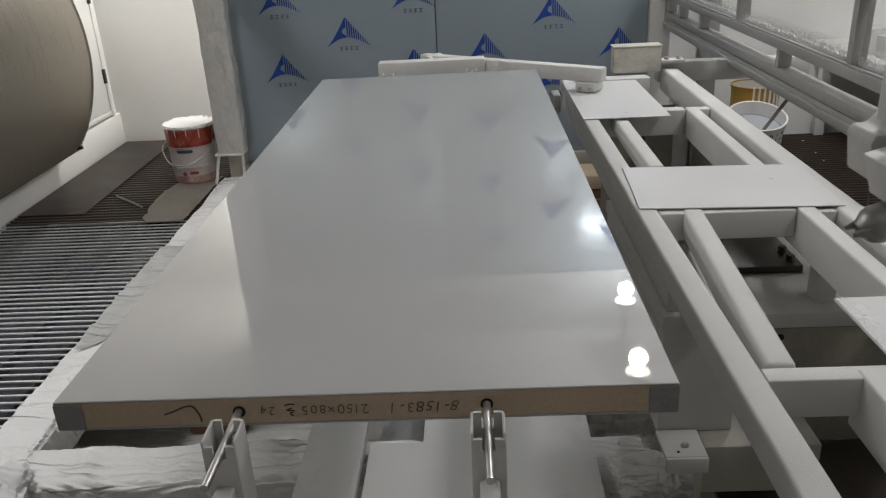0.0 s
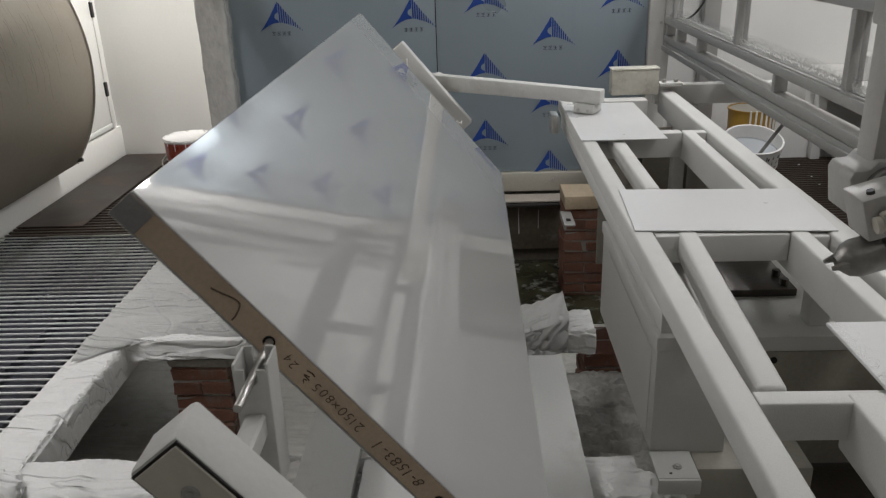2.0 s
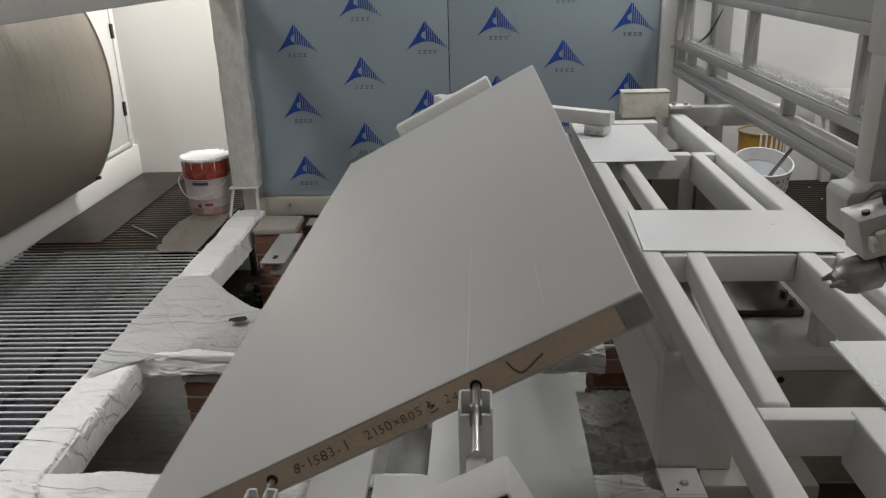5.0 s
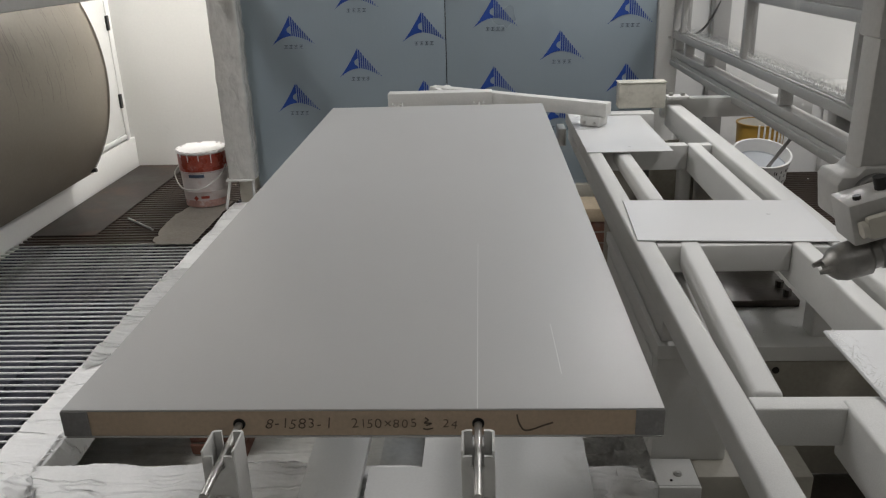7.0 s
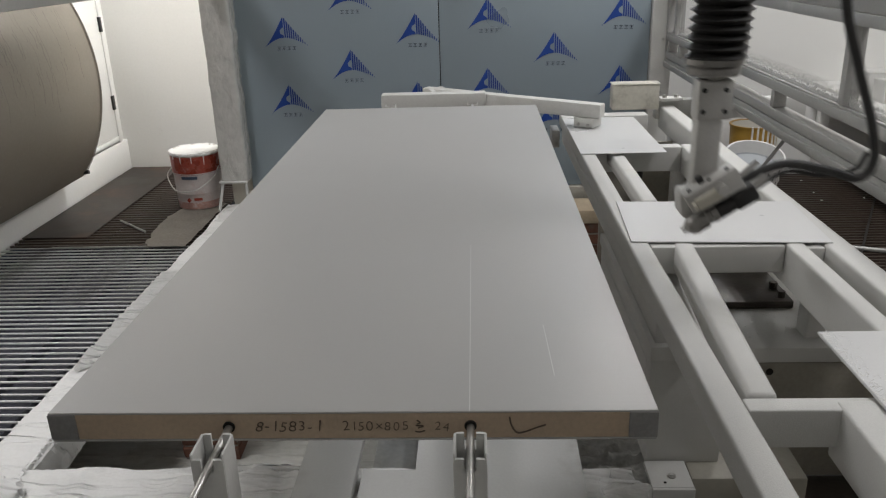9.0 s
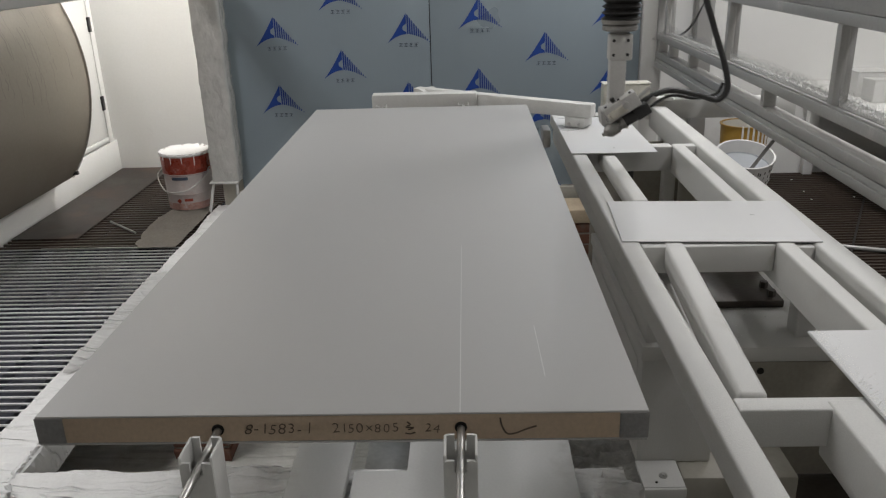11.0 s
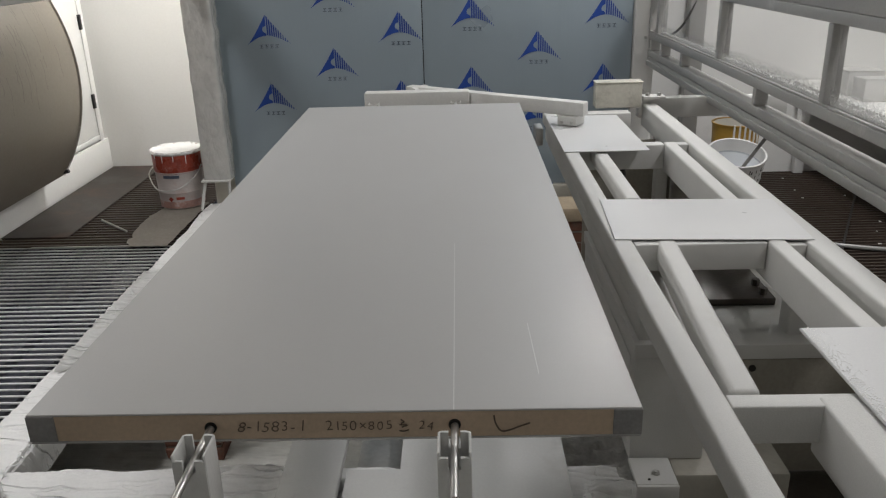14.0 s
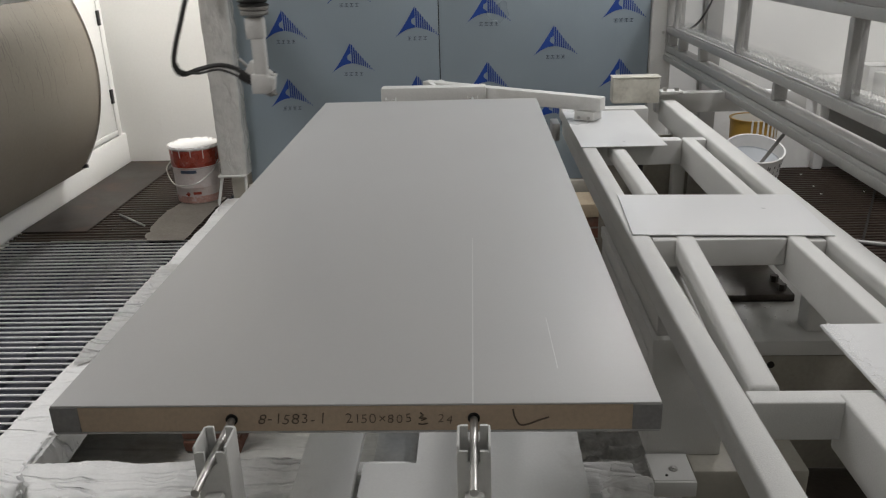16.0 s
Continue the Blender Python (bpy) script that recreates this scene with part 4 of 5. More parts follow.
for k, (a, zz, w) in enumerate(((-1.75, 0.065, 0.011), (-1.45, 0.07, 0.008), (-1.37, 0.07, 0.008), (-1.29, 0.07, 0.008), (-1.21, 0.07, 0.008))):
    bm = cube(-w, w, -0.001, 0.001, -w, w)
    bmesh.ops.transform(bm, matrix=Matrix.Translation(((rr(zz) + 0.0015) * math.cos(a), (rr(zz) + 0.0015) * math.sin(a), zz)) @ pose(0, 0, 0, 0, 0, math.degrees(a) + 90) @ pose(0, 0, 0, 0, 45 if k == 0 else 0, 0), verts=bm.verts)
    part("print_bar", bm, RED, h)
bm = lathe(bmesh.new(), [(0.0, 0.347), (0.08, 0.345), (0.125, 0.349), (0.149, 0.354), (0.1555, 0.347), (0.153, 0.339)], 48)
for v in bm.verts:
    k = math.hypot(v.co.x, v.co.y)
    v.co.z += 0.003 * noise.noise(v.co * 30) + (0.01 * noise.noise((v.co.x * 60, v.co.y * 60, 0)) if k > 0.14 else 0)
part("paint_crust", bm, PAINT, h, "thick crust of dried white paint")
bm = bmesh.new()
hose_path(bm, [(-0.145, -0.02, 0.25), (-0.165, -0.06, 0.2), (-0.08, -0.165, 0.135), (0.04, -0.165, 0.14), (0.13, -0.1, 0.2), (0.146, -0.02, 0.25)], 0.004, 8)
part("wire_handle", bm, STEEL, h, "bent wire handle")
for k in range(7):
    a = -1.9 + 0.1 * k
    rr0 = rr(0.2) + 0.002
    bm = cube(-0.007, 0.007, -0.001, 0.001, -0.009, 0.009)
    bmesh.ops.transform(bm, matrix=Matrix.Translation((rr0 * math.cos(a), rr0 * math.sin(a), 0.205)) @ pose(0, 0, 0, 0, 0, math.degrees(a) + 90), verts=bm.verts)
    part("print_bar", bm, INK, h)
part("foot_stain", lathe(bmesh.new(), [(rr(0.004) + 0.0008, 0.006), (rr(0.05) + 0.0012, 0.05)], 40), STAIN, h, "rusty pink stain round the foot")
for k in range(4):
    a = -2.3 + 0.45 * k + random.uniform(-0.06, 0.06)
    z1 = 0.325
    z0 = z1 - random.uniform(0.01, 0.05)
    bm = rod(bmesh.new(), ((rr(z1) + 0.002) * math.cos(a), (rr(z1) + 0.002) * math.sin(a), z1 + 0.015), ((rr(z0) + 0.001) * math.cos(a), (rr(z0) + 0.001) * math.sin(a), z0), 0.004, 6, 0.002)
    part("paint_run", bm, PAINT, h, "white paint run")
h, rr = pail("mixing_pail", 1.655, 3.42, 0.148, 0.35, "white mixing pail with black-streaked side and pale grey paint", PAINT)
h.matrix_basis = pose(1.655, 3.42, 0.052, 17, 0, 0)
part("paint", lathe(bmesh.new(), [(0.0, 0.28), (0.138, 0.28), (0.143, 0.29)], 36), PAINTG, h, "pale grey liquid paint")
for k in range(60):
    a = 2 * math.pi * k / 60
    bm = bmesh.new()
    for q in range(9):
        if random.random() < 0.25:
            continue
        za = 0.05 + 0.031 * q + random.uniform(0, 0.008)
        zb = za + random.uniform(0.012, 0.024)
        w = random.uniform(0.015, 0.032)
        o = random.uniform(-0.02, 0.02)
        c = [((rr(z) + 0.002) * math.cos(a + o + d), (rr(z) + 0.002) * math.sin(a + o + d), z) for z, d in ((za, -w), (za, w), (zb, w), (zb, -w))]
        bm.faces.new([bm.verts.new(v) for v in c])
    part("print_mark", bm, BLACK, h)
part("spatula", cube(-0.012, 0.012, -0.002, 0.002, -0.14, 0.14, 0.001, 1), GUN, h, "steel spatula").matrix_basis = pose(0.07, -0.02, 0.34, -10, 38, 10)
h, rr = pail("varnish_tin", 1.865, 3.98, 0.14, 0.4, "yellow varnish tin with white drips and black lettering bars", YELLOW)
bm = lathe(bmesh.new(), [(0.0, 0.406), (0.13, 0.404), (0.135, 0.398)], 36)
part("lid", bm, OLIVE, h)
for k in range(6):
    a = -1.95 + 0.22 * k
    bm = rod(bmesh.new(), (0.143 * math.cos(a), 0.143 * math.sin(a), 0.412), (0.143 * math.cos(a), 0.143 * math.sin(a), 0.4 - random.uniform(0.05, 0.17)), 0.006, 6)
    part("paint_run", bm, PAINT, h, "white paint run")
for k, a in enumerate((-2.05, -1.85, -1.62)):
    for z, w in ((0.31, 0.026), (0.285, 0.02), (0.26, 0.026), (0.285, 0.004)):
        hh = 0.005 if w > 0.01 else 0.03
        bm = cube(-w, w, -0.001, 0.001, -hh, hh)
        bmesh.ops.transform(bm, matrix=Matrix.Translation((0.1405 * math.cos(a), 0.1405 * math.sin(a), z)) @ pose(0, 0, 0, 0, 0, math.degrees(a) + 90), verts=bm.verts)
        part("print_bar", bm, BLACK, h)

# ---- loose sheets and sticks on the floor ----
thing("floor_sheet", cube(-2.40, -2.02, 3.26, 4.83, 0.002, 0.008, 0.002, 1), PLATE, "brown stained metal sheet lying on the grating", "sheet")
def ragged_sheet():
    bm = bmesh.new()
    n = 24
    rows = []
    for i in range(n + 1):
        v = i / n
        y = 3.08 + 0.78 * v
        x0 = -1.62 - 0.06 * math.sin(v * 3) + 0.03 * noise.noise((v * 14, 1, 0))
        rows.append([bm.verts.new((x0 + (-1.4 - x0) * k / 8, y + 0.02 * noise.noise((k, v * 9, 2)), 0.006 + 0.006 * noise.noise((k * 0.9, v * 12, 0)) + 0.006)) for k in range(9)])
    for a, b in zip(rows, rows[1:]):
        for k in range(8):
            bm.faces.new((a[k], a[k + 1], b[k + 1], b[k]))
    bmesh.ops.solidify(bm, geom=bm.faces[:], thickness=0.006)
    thing("cardboard_sheet", bm, CARD, "torn dusty cardboard sheet under the paint pail", "cardboard")
ragged_sheet()
thing("stick", rod(bmesh.new(), (-1.95, 3.55, 0.008), (-1.72, 3.34, 0.008), 0.006, 8), STEEL, "thin metal rod lying on the grating", "rod")
bm = bmesh.new()
hose_path(bm, [(1.5, 2.95, 0.012), (1.9, 2.95, 0.012), (2.3, 2.82, 0.012), (2.9, 2.75, 0.012)], 0.011, 8)
thing("air_hose", bm, ALU, "pale air hose lying on the grating", "hose")
bm = bmesh.new()
for k in range(60):
    x, y, a = random.uniform(1.35, 2.9), random.uniform(1.5, 4.2), random.uniform(0, 3.14)
    ln, w = random.uniform(0.004, 0.016), random.uniform(0.002, 0.005)
    box(bm, x, x + ln * abs(math.cos(a)) + w, y, y + ln * abs(math.sin(a)) + w, -0.0018, 0.0012)
thing("paint_flakes", bm, WALLW, "loose white paint flakes on the dark grating", "flakes", kind="stuff")
thing("angle_strip", cube(-0.006, 0.006, -1.0, 1.0, 0.002, 0.012), DARK, "dark steel strip across the grating", "strip").matrix_basis = pose(2.3, 3.3, 0, 0, 0, -28)

# ---- door on its turning carriers ----
AX = 0.879
dr = holder("door_leaf", "grey lacquered wooden door leaf lying on turning pins", "door leaf", (0, 0, AX))
W2, L, T2 = 0.4025, 2.15, 0.022
part("core", cube(-W2 + 0.004, W2 - 0.004, 0.0, L, -T2 + 0.003, T2 - 0.003, 0.001, 1), WOOD, dr, "raw wood core edge")
part("face", cube(-W2, W2, -0.001, L + 0.001, T2 - 0.003, T2, 0.0012, 1), MATTE, dr, "matte grey primed face")
part("face", cube(-W2, W2, -0.001, L + 0.001, -T2, -T2 + 0.003, 0.0012, 1), GLOSS, dr, "freshly sprayed glossy grey face")
for s in (-1, 1):
    part("edge_band", cube(s * W2 - 0.004 * (s > 0), s * W2 + 0.004 * (s < 0), 0.0, L, -T2 + 0.0031, T2 - 0.0031), MATTE, dr, "grey sprayed long edge")
    part("corner_patch", cube(s * W2 - s * 0.037, s * W2 + s * 0.0006, -0.0025, 0.0, -T2 + 0.004, T2 - 0.002, 0.0008, 1), EDGE, dr, "grey sprayed corner with shade in its colour")
for x in (-0.16, 0.16):
    for y0, y1, ye in ((0.0, -0.0022, -0.152), (L, L + 0.0022, L + 0.152)):
        part("pin_hole", rod(bmesh.new(), (x, y0, 0), (x, y1, 0), 0.008, 20), HOLE, dr)
        part("pin", rod(bmesh.new(), (x, y0, -0.001), (x, ye, -0.001), 0.0052, 14), STEEL, dr, "steel hanging pin")
# fine pale streaks along the primed face
part("streak", cube(0.1585, 0.1599, 0.0, 0.62, T2, T2 + 0.0004), SCR, dr, "bright straight streak")
part("streak", cube(-0.0006, 0.0006, -0.08, 0.08, 0, 0.0004), SCR, dr, "bright straight streak").matrix_basis = pose(0.276, 0.17, T2, 0, 0, 1)


def text(body, x, size, step):
    # hand-drawn: each sign leans and sits a little differently
    for ch in body:
        cu = bpy.data.curves.new("writing", "FONT")
        cu.body, cu.size, cu.extrude, cu.offset = ch, size * random.uniform(0.9, 1.1), 0.0002, -0.0003
        cu.shear = random.uniform(0.0, 0.3)
        tmp = bpy.data.objects.new("writing", cu)
        scene.collection.objects.link(tmp)
        bpy.context.view_layer.update()
        me = bpy.data.meshes.new_from_object(tmp.evaluated_get(bpy.context.evaluated_depsgraph_get()))
        bpy.data.objects.remove(tmp)
        me.materials.clear()
        me.materials.append(PENCIL)
        ob = new("writing", me)
        ob.parent = dr
        ob.matrix_basis = pose(x, -0.0012, -0.0065 + random.uniform(-0.0012, 0.0018), 90, random.uniform(-9, 7), 0)
        tagged(ob, "handwritten marker writing")
        x += step * (0.72 if ch in "1-" else 1.0) * random.uniform(0.93, 1.07)
text("8-1583-1", -0.127, 0.0235, 0.0132)
text("2150×805", -0.009, 0.02, 0.0118)
text("24", 0.112, 0.019, 0.011)
def stroke(pts, r=0.0009):
    bm = bmesh.new()
    hose_path(bm, [(x, -0.001, z) for x, z in pts], r, 6, 6)
    part("marker_stroke", bm, PENCIL, dr)
stroke([(0.090, 0.009), (0.094, 0.005), (0.09, 0.003)])
stroke([(0.088, 0.001), (0.098, 0.0), (0.091, -0.003)])
stroke([(0.087, -0.008), (0.093, -0.009), (0.1, -0.007)])
stroke([(0.211, 0.013), (0.213, 0.002), (0.22, -0.01), (0.231, -0.0095), (0.244, -0.004), (0.258, 0.001)], 0.0012)


def carrier(name, yb, out, label):
    # turning bar behind the pins; out: side that faces away from the door
    h = holder(name, label, "carrier", (0, yb, AX), "door carriers")
    part("bar", cube(-0.215, 0.215, -0.032, 0.032, -0.033, 0.033, 0.006), WHITE, h)
    part("seal", cube(-0.211, 0.211, out * 0.03, out * 0.0325, -0.0305, 0.0305), DARK, h)
    part("cover_plate", cube(-0.2085, 0.2085, out * 0.0325, out * 0.035, -0.028, 0.028, 0.001, 1), CREAM, h, "cream cover plate")
    for x in (-0.165, 0.165):
        part("screw", lathe(bmesh.new(), [(0.0, 0.002), (0.003, 0.002), (0.0035, 0.0), (0.007, 0.0), (0.008, 0.002), (0.009, 0.0)], 16, pose(x, out * 0.0352, 0, 90 if out < 0 else -90)), STEEL, h)
    part("shaft", rod(bmesh.new(), (0, out * 0.02, 0), (0, out * 0.1, 0), 0.018), STEEL, h)
    forks = []
    for x in (-0.16, 0.16):
        i = -out

        def plate(y0, y1, top):
            bm = bmesh.new()
            out_line = [(-0.02, -0.15), (0.02, -0.15), (0.02, top - 0.006), (0.0185, top - 0.001), (0.015, top), (0.0075, top), (0.0075, -0.003), (0.004, -0.0065), (-0.004, -0.0065), (-0.0075, -0.003), (-0.0075, top), (-0.015, top), (-0.0185, top - 0.001), (-0.02, top - 0.006)]
            f0 = bm.faces.new([bm.verts.new((a, i * y0, b)) for a, b in out_line])
            up = bmesh.ops.extrude_face_region(bm, geom=[f0])["geom"]
            bmesh.ops.translate(bm, vec=(0, i * (y1 - y0), 0), verts=[v for v in up if isinstance(v, bmesh.types.BMVert)])
            return bm

        def fb(x0, x1, y0, y1, z0, z1, b=0.0012):
            return cube(x0, x1, min(i * y0, i * y1), max(i * y0, i * y1), z0, z1, b, 1)
        f = part("fork", plate(0.211, 0.215, 0.02), WHITE, h, "white folded steel fork kept upright")
        part("front_plate", plate(0.168, 0.172, 0.012), WHITE, f)
        for s in (-1, 1):
            part("side_plate", fb(s * 0.0175, s * 0.0208, 0.1685, 0.2145, -0.15, 0.02, 0.0015), WHITE, f)
        part("link", fb(-0.012, 0.012, 0.0, 0.17, -0.075, -0.045, 0.003), WHITE, f)
        f.location = (x, 0, 0)
        forks.append(f)
    return h, forks
near, near_forks = carrier("door_carrier", -0.26, -1, "white turning bar with two upright forks holding the door pins")
far, far_forks = carrier("door_carrier", 2.41, 1, "white turning bar with two upright forks holding the door pins")


def arm(name, pts, z0, z1, w, label):
    (xa, ya), (xb, yb) = pts
    d = Vector((xb - xa, yb - ya, 0))
    h = holder(name, label, "arm", (xa, ya, 0), "carrier arms")
    h.rotation_euler = (0, 0, math.atan2(d.y, d.x))
    bm = cube(-0.05, d.length, -w / 2, w / 2, z0, z1, 0.006)
    for v in bm.verts:
        k = max(0, v.co.x) / d.length
        if v.co.z > (z0 + z1) / 2:
            v.co.z -= 0.012 * k
    part("beam", bm, WHITE, h)
    part("hub", rod(bmesh.new(), (0, -0.05, AX), (0, 0.05, AX), 0.03, 20), WHITE, h)
    part("foot", cube(d.length - 0.1, d.length - 0.02, -0.04, 0.04, FZ + 0.008, z0 - 0.001, 0.003), FRAME, h)
    for s in (-0.08, -0.04):
        part("bolt", rod(bmesh.new(), (d.length + s, -0.036, FZ + 0.02), (d.length + s, -0.046, FZ + 0.02), 0.006, 6), STEEL, h)
    return h
arm("carrier_arm", ((0.0, 2.55), (0.655, 2.15)), 0.845, 0.91, 0.05, "white tapered arm from the frame to the turning bar")
arm("carrier_arm", ((0.0, -0.42), (0.655, -0.55)), 0.845, 0.905, 0.05, "white tapered arm from the frame to the turning bar")
thing("latch", cube(0.47, 0.5, 2.2, 2.3, 0.72, 0.79, 0.004), STEEL, "small steel latch block on the frame side", "latch")

# ---- spray robot ----
rb = holder("spray_robot", "grey spray robot arm with black bellows and spray gun", "robot", (0.65, 0.5, 0.97))
prof = []
z = 0.298
while z < 0.95:
    prof += [(0.048, z), (0.062, z + 0.009), (0.048, z + 0.018)]
    z += 0.018
lean = Matrix.Identity(4)
lean[0][2], lean[0][3] = 0.07, -0.0193
part("bellows", lathe(bmesh.new(), prof, 28, lean), BLACK, rb, "black ribbed rubber bellows")
part("clamp", lathe(bmesh.new(), [(0.0, 0.262), (0.026, 0.262), (0.03, 0.267), (0.05, 0.271), (0.054, 0.276), (0.054, 0.286), (0.05, 0.29), (0.057, 0.293), (0.057, 0.304), (0.05, 0.308)], 28), GUN, rb, "dull steel clamp ring")
part("upper_arm", rod(bmesh.new(), (0.044, 0, 0.9), (0.12, 0, 1.985), 0.06, 20), ROBOT, rb)
bm = cube(-0.033, 0.038, -0.026, 0.026, 0.182, 0.262, 0.006)
box(bm, -0.029, 0.022, -0.022, 0.022, 0.0, 0.19, 0.006)
part("forearm", bm, ROBOT, rb)
for x in (-0.021, 0.022):
    for z in (0.2, 0.243):
        part("bolt", rod(bmesh.new(), (x, -0.026, z), (x, -0.029, z), 0.005, 8), BLACK, rb)
bm = bmesh.new()
side = [(-0.054, 0.024), (-0.05, 0.033), (-0.034, 0.034), (-0.026, 0.044), (0.036, 0.046), (0.036, -0.03), (-0.03, -0.03), (-0.048, -0.018)]
f0 = bm.faces.new([bm.verts.new((x, -0.03, z)) for x, z in side])
up = bmesh.ops.extrude_face_region(bm, geom=[f0])["geom"]
bmesh.ops.translate(bm, vec=(0, 0.06, 0), verts=[v for v in up if isinstance(v, bmesh.types.BMVert)])
bmesh.ops.bevel(bm, geom=bm.edges[:], offset=0.003, segments=2, profile=0.5, affect="EDGES")
part("wrist", bm, ROBOT, rb)
disc = part("wrist_disc", lathe(bmesh.new(), [(0.0, 0.004), (0.012, 0.004), (0.013, 0.009), (0.024, 0.009), (0.026, 0.007), (0.026, 0.0)], 32, pose(-0.012, -0.03, 0.012, 90)), GUN, rb, "dull steel wrist flange")
part("bore", rod(bmesh.new(), (-0.012, -0.0345, 0.012), (-0.012, -0.036, 0.012), 0.009, 20), HOLE, disc)
for a in range(6):
    bxx, bzz = -0.012 + 0.0195 * math.cos(a * 1.047 + 0.3), 0.012 + 0.0195 * math.sin(a * 1.047 + 0.3)
    part("bolt", rod(bmesh.new(), (bxx, -0.0392, bzz), (bxx, -0.042, bzz), 0.0025, 8), STEEL, disc)
g = holder("spray_gun", "", "")
g.parent = rb
bm = cube(-0.08, 0.035, -0.032, 0.018, -0.018, 0.03, 0.003)
part("block", bm, ROBOT, g)
for x in (-0.065, -0.02, 0.02):
    part("bolt", rod(bmesh.new(), (x, -0.018, 0.03), (x, -0.018, 0.034), 0.0045, 8), BLACK, g)
part("knob", rod(bmesh.new(), (-0.035, -0.008, 0.03), (-0.035, -0.008, 0.044), 0.007, 12), BLACK, g, "black knurled knob")
bm = cube(-0.068, -0.01, -0.045, -0.0325, -0.01, 0.016, 0.005)
rod(bm, (-0.068, -0.039, 0.003), (-0.074, -0.039, 0.003), 0.009, 14)
part("connector", bm, CREAM, g, "off-white plastic hose connector")
part("nozzle", lathe(bmesh.new(), [(0.0, -0.001), (0.006, -0.001), (0.007, 0.004), (0.012, 0.0), (0.018, -0.006), (0.0215, -0.016), (0.0215, -0.042), (0.017, -0.046), (0.017, -0.054), (0.019, -0.056), (0.019, -0.068), (0.0, -0.068)], 20, pose(-0.105, -0.01, -0.042, 0, -90, 0) @ pose(0, 0, 0)), GUN, g, "bright steel spray nozzle")
for s in (-1, 1):
    part("air_horn", rod(bmesh.new(), (-0.1, -0.01 + s * 0.0125, -0.042), (-0.117, -0.01 + s * 0.01, -0.042), 0.0058, 8, 0.0025), GUN, g)
bm = rod(bmesh.new(), (-0.0365, -0.01, -0.042), (0.03, -0.01, -0.042), 0.0185, 20)
box(bm, 0.0, 0.05, -0.03, 0.012, -0.06, -0.022, 0.006)
part("body", bm, BLACK, g, "dark gun body")
part("fitting", rod(bmesh.new(), (0.045, -0.01, -0.035), (0.08, -0.01, -0.028), 0.008), STEEL, g)
part("fitting", rod(bmesh.new(), (-0.01, -0.03, 0.01), (-0.01, -0.055, 0.01), 0.011), STEEL, g)
part("fitting", rod(bmesh.new(), (0.035, -0.01, 0.0), (0.08, -0.01, 0.008), 0.006), STEEL, g)
bm = bmesh.new()
hose_path(bm, [(0.045, -0.02, 0.02), (0.095, -0.012, 0.062), (0.165, 0.0, 0.083), (0.25, 0.0, 0.068), (0.318, 0.0, 0.05), (0.345, 0.0, 0.085), (0.33, 0.0, 0.16), (0.285, 0.0, 0.28), (0.24, 0.0, 0.42), (0.2, 0.0, 0.7), (0.07, 0, 0.95)], 0.0095, 10)
hose = part("hose", bm, BLACK, rb, "black paint hose bundle")
bm = bmesh.new()
hose_path(bm, [(0.05, -0.03, 0.0), (0.1, -0.02, 0.035), (0.17, 0.0, 0.066), (0.25, 0.01, 0.054), (0.315, 0.012, 0.066), (0.335, 0.012, 0.1)], 0.005, 8)
air_line = part("hose", bm, BLACK, rb, "thin dark air line")

# ---- gratings, bar by bar ----
def grating(name, x0, x1, y0, y1, pitch, label, split=None):
    h = holder(name, label, "grating", kind="structure")
    me = mesh_of("grating_bar", cube(x0, x1, -0.0042, 0.0042, -0.005, 0.0), GRATE, False)
    me1 = mesh_of("grating_bar", cube(x0, x1, -0.0042, 0.0042, -0.005, 0.0), GRATEM, False)
    me2 = mesh_of("grating_bar", cube(x0, x1, -0.008, 0.008, -0.012, -0.002), GRATED, False)
    n = int((y1 - y0) / pitch)
    for k in range(n):
        y = y0 + pitch * k
        shared("grating_bar", me if y < split - 0.75 else me1 if y < split else me2, h, (0, y, 0))
    for x in (x0 + 0.03, (x0 + x1) / 2, x1 - 0.22, x1 - 0.03):
        part("bearer", cube(x - 0.0015, x + 0.0015, y0, y1, -0.0445, -0.0055 if split else -0.0125), PAN, h)
    for x in (x0 + 0.03, x1 - 0.22):
        for y in (y0 + 0.1, (y0 + y1) / 2, y1 - 0.1):
            part("stand", cube(x - 0.02, x + 0.02, y - 0.02, y + 0.02, -0.8, -0.0505), DARK, h)
    return h
thing("sump_pan", cube(XL, -1.392, -0.95, 4.84, -0.05, -0.045), PAN, "dark wet pan under the grating", "pan", kind="structure")
grating("grating_west", XL + 0.032, -1.392, -0.92, 4.84, 0.0453, "steel bar floor grating dusted with white overspray", 3.12)
thing("floor_plate", cube(1.21, XR, YF, 1.28, -0.03, -0.004), CONC, "stained concrete floor strip beside the screen", "floor", kind="structure")
grating("grating_east", 1.21, XR - 0.01, 1.3, 4.39, 0.041, "dark steel bar floor grating", 0.0)
thing("grating_joint", cube(-2.15, -1.45, 3.105, 3.117, -0.004, 0.004), STEEL, "bare steel joint strip between gratings", "strip")

# ---- what moves ----
TURN = [(0, -0.3), (0.45, 0.2), (0.7, 5.6), (1.0, 15.2), (1.5, 33.7), (2.0, 50.5), (2.5, 65.4), (3.0, 81.4), (3.5, 98.4), (4.0, 118.3), (4.2, 126.2), (4.7, 143.5), (5.2, 158), (5.7, 169), (6.3, 177.0), (6.5, 179.2), (6.75, 180), (7.2, 180), (16, 180)]
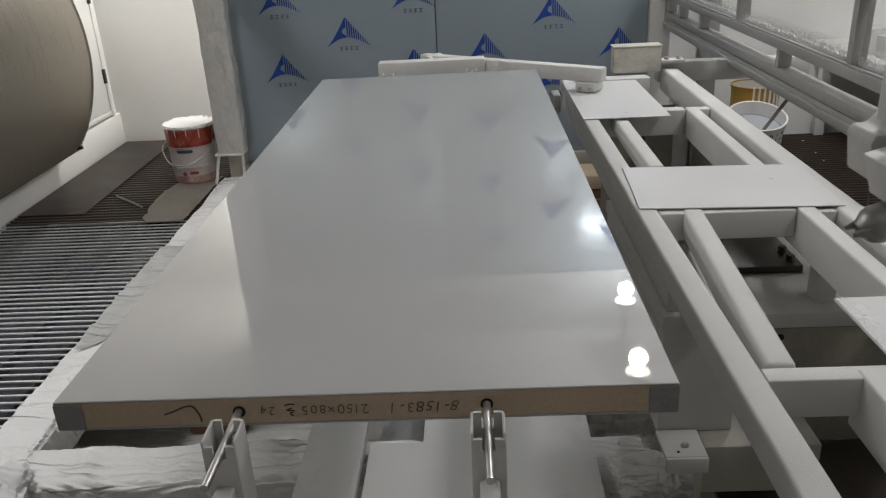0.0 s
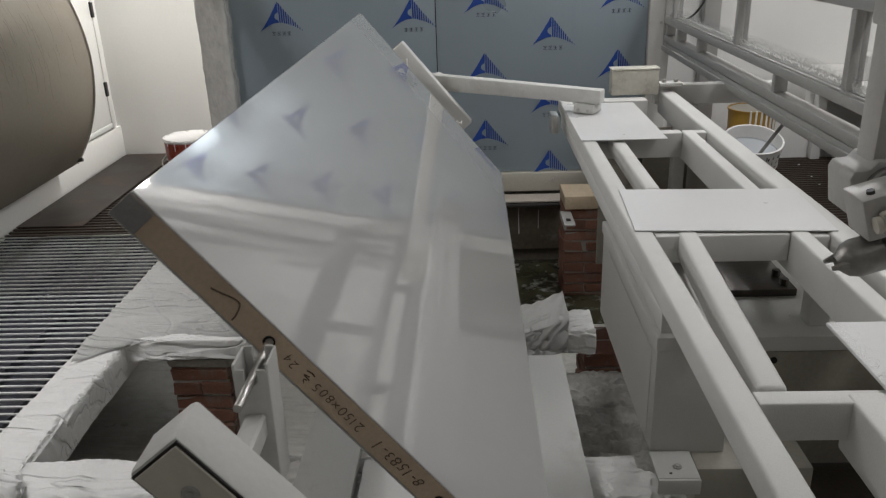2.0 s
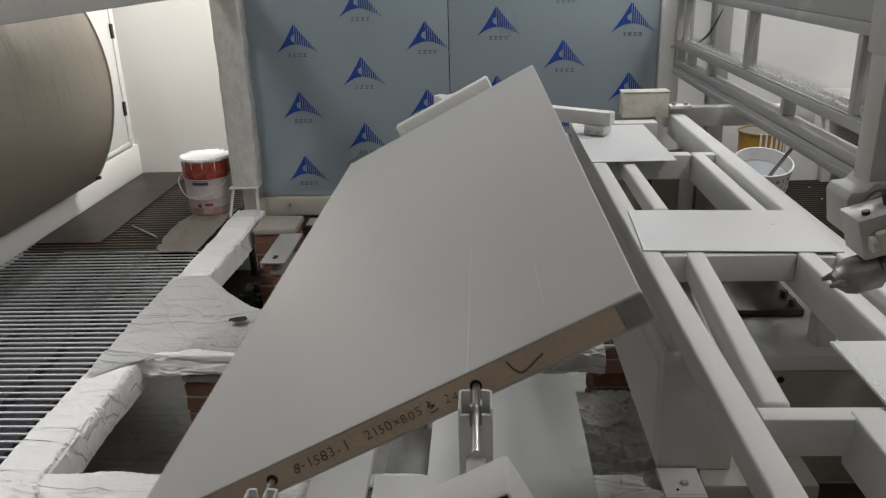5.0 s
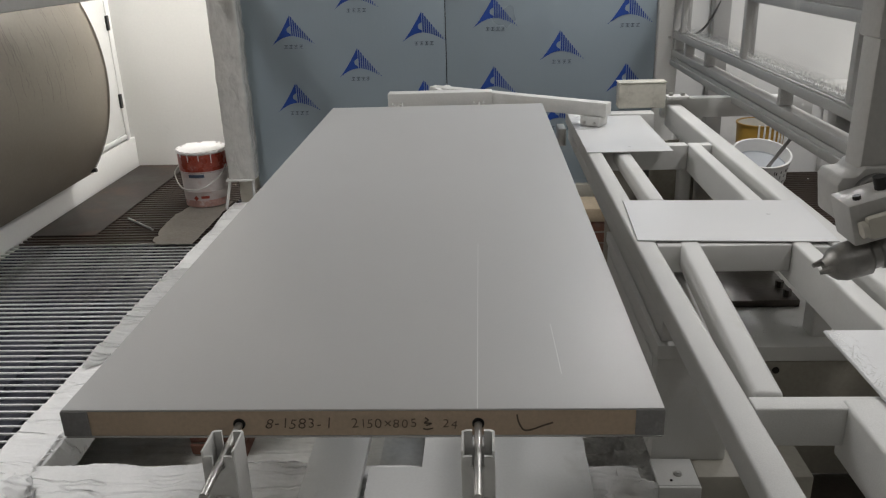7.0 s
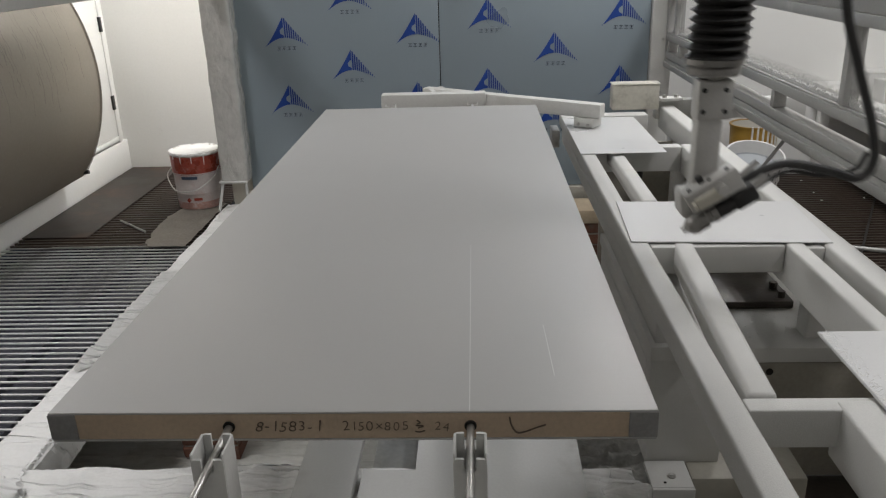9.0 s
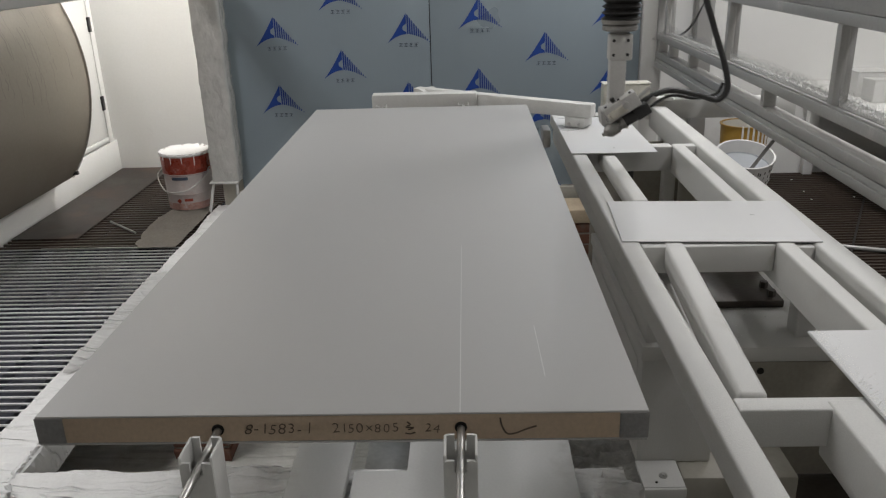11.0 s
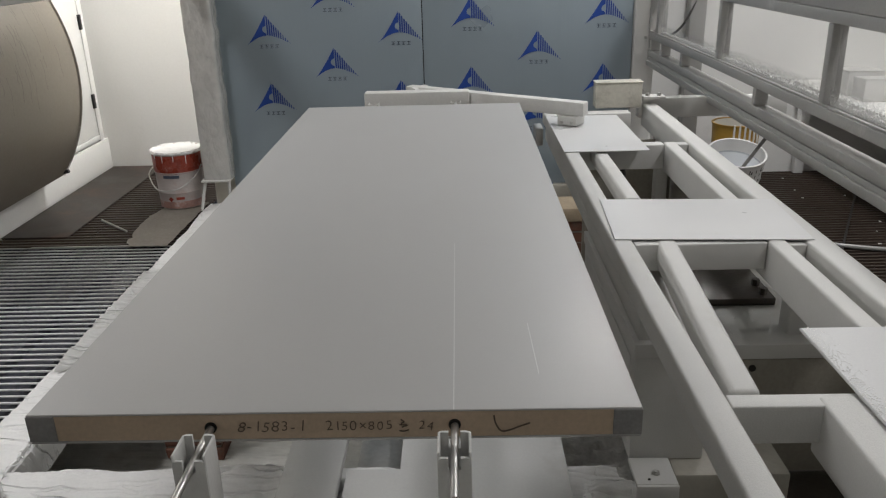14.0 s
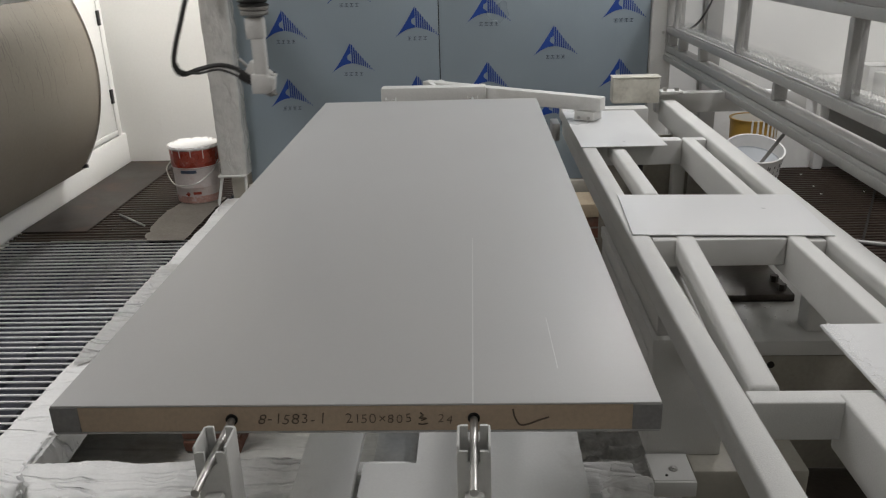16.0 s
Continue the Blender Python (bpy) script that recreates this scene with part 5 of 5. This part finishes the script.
# robot wrist: time, x, y, z, turn about z
REST = (0.622, 0.005, 1.18)
ROBOT_ROWS = [
    (0, 0.634, 0.01, 1.185, 0), (0.2, 0.622, 0.006, 1.182, 0), (0.4, *REST, 0), (1, *REST, 0), (7.6, *REST, 0), (7.7, 0.6, 0.0, 1.17, 0), (7.8, 0.615, -0.03, 1.13, 0), (7.9, 0.635, -0.05, 1.08, 0),
    (8.0, 0.65, -0.07, 1.03, 0), (8.2, 0.66, -0.09, 0.95, 0), (8.4, 0.66, -0.05, 0.942, 0), (8.5, 0.65, 0.03, 0.942, 0), (8.6, 0.65, 0.16, 0.942, 0), (8.7, 0.65, 0.31, 0.942, 0), (8.8, 0.65, 0.46, 0.942, 0), (8.9, 0.65, 0.62, 0.942, 0),
    (9.0, 0.65, 0.745, 0.942, 0), (9.1, 0.65, 0.87, 0.942, 0), (9.2, 0.65, 1.0, 0.942, 0), (9.7, 0.65, 1.6, 0.942, 0), (10.25, 0.65, 2.15, 0.942, 0), (10.8, 0.65, 1.85, 0.942, 0),
    (11.3, 0.65, 1.305, 0.942, 0), (11.4, 0.65, 1.16, 0.942, 0), (11.5, 0.65, 1.02, 0.942, 0), (11.6, 0.65, 0.88, 0.942, 0), (11.7, 0.65, 0.74, 0.942, 0), (11.8, 0.65, 0.6, 0.942, 0), (11.9, 0.65, 0.45, 0.942, 0), (12.0, 0.65, 0.3, 0.942, 0),
    (12.1, 0.65, 0.15, 0.942, 0), (12.2, 0.65, 0.02, 0.942, 0), (12.3, 0.66, -0.06, 0.942, 0), (12.4, 0.67, -0.05, 0.99, 0), (12.6, 0.68, 0.0, 1.06, 0), (12.8, 0.67, 0.02, 1.12, 0),
    (12.9, 0.65, 0.0, 1.13, 0), (13.0, 0.57, -0.02, 1.12, 0), (13.1, 0.45, 0.03, 1.12, 0), (13.2, 0.29, 0.06, 1.1, 0), (13.3, 0.06, 0.06, 1.1, 0), (13.4, -0.18, 0.06, 1.1, 0), (13.5, -0.41, 0.06, 1.1, 0), (13.6, -0.63, 0.06, 1.1, 0), (13.7, -0.71, 0.06, 1.1, 0), (13.8, -0.77, 0.06, 1.1, 0),
    (14.0, -0.98, 0.0, 1.06, 70), (14.25, -0.98, 0.05, 1.0, 140), (14.5, -0.82, 0.15, 0.96, 180), (14.7, -0.74, 0.4, 0.95, 180), (14.8, -0.715, 0.53, 0.95, 180), (14.9, -0.71, 0.67, 0.95, 180),
    (15.0, -0.71, 0.805, 0.95, 180), (15.2, -0.705, 1.07, 0.95, 180), (15.4, -0.69, 1.405, 0.95, 180), (15.6, -0.69, 1.7, 0.95, 180), (15.8, -0.69, 2.02, 0.95, 180), (16, -0.68, 2.3, 0.95, 180),
]
GUN_ROWS = [(0, pose(0.02, -0.055, 0.012, 0, -17, 0)), (7.6, pose(0.02, -0.055, 0.012, 0, -17, 0)), (8.2, pose(0.03, -0.03, 0.05, 0, -32, 0)), (16, pose(0.03, -0.03, 0.05, 0, -32, 0))]

# the hose hangs lower while the arm sweeps across
HOSE_ROWS = [(0, pose(0, 0, 0)), (12.8, pose(0, 0, 0)), (13.15, pose(0.01, -0.01, 0, 0, 16, 0)), (13.7, pose(0.01, -0.01, 0, 0, 16, 0)), (14.5, pose(0, 0, 0)), (16, pose(0, 0, 0))]


def motions():
    walk(dr, [(t, pose(0, 0, AX, 0, a - 180, 0)) for t, a in TURN])
    walk(near, [(t, pose(0, -0.26, AX, 0, a - 180, 0)) for t, a in TURN])
    walk(far, [(t, pose(0, 2.41, AX, 0, a - 180, 0)) for t, a in TURN])
    for f in near_forks + far_forks:
        walk(f, [(t, pose(*f.location, 0, 180 - a, 0)) for t, a in TURN])
    walk(rb, [(t, pose(x, y, z, 0, 0, r)) for t, x, y, z, r in ROBOT_ROWS])
    walk(g, GUN_ROWS)
    for part_of in (hose, air_line):
        walk(part_of, HOSE_ROWS)


motions()
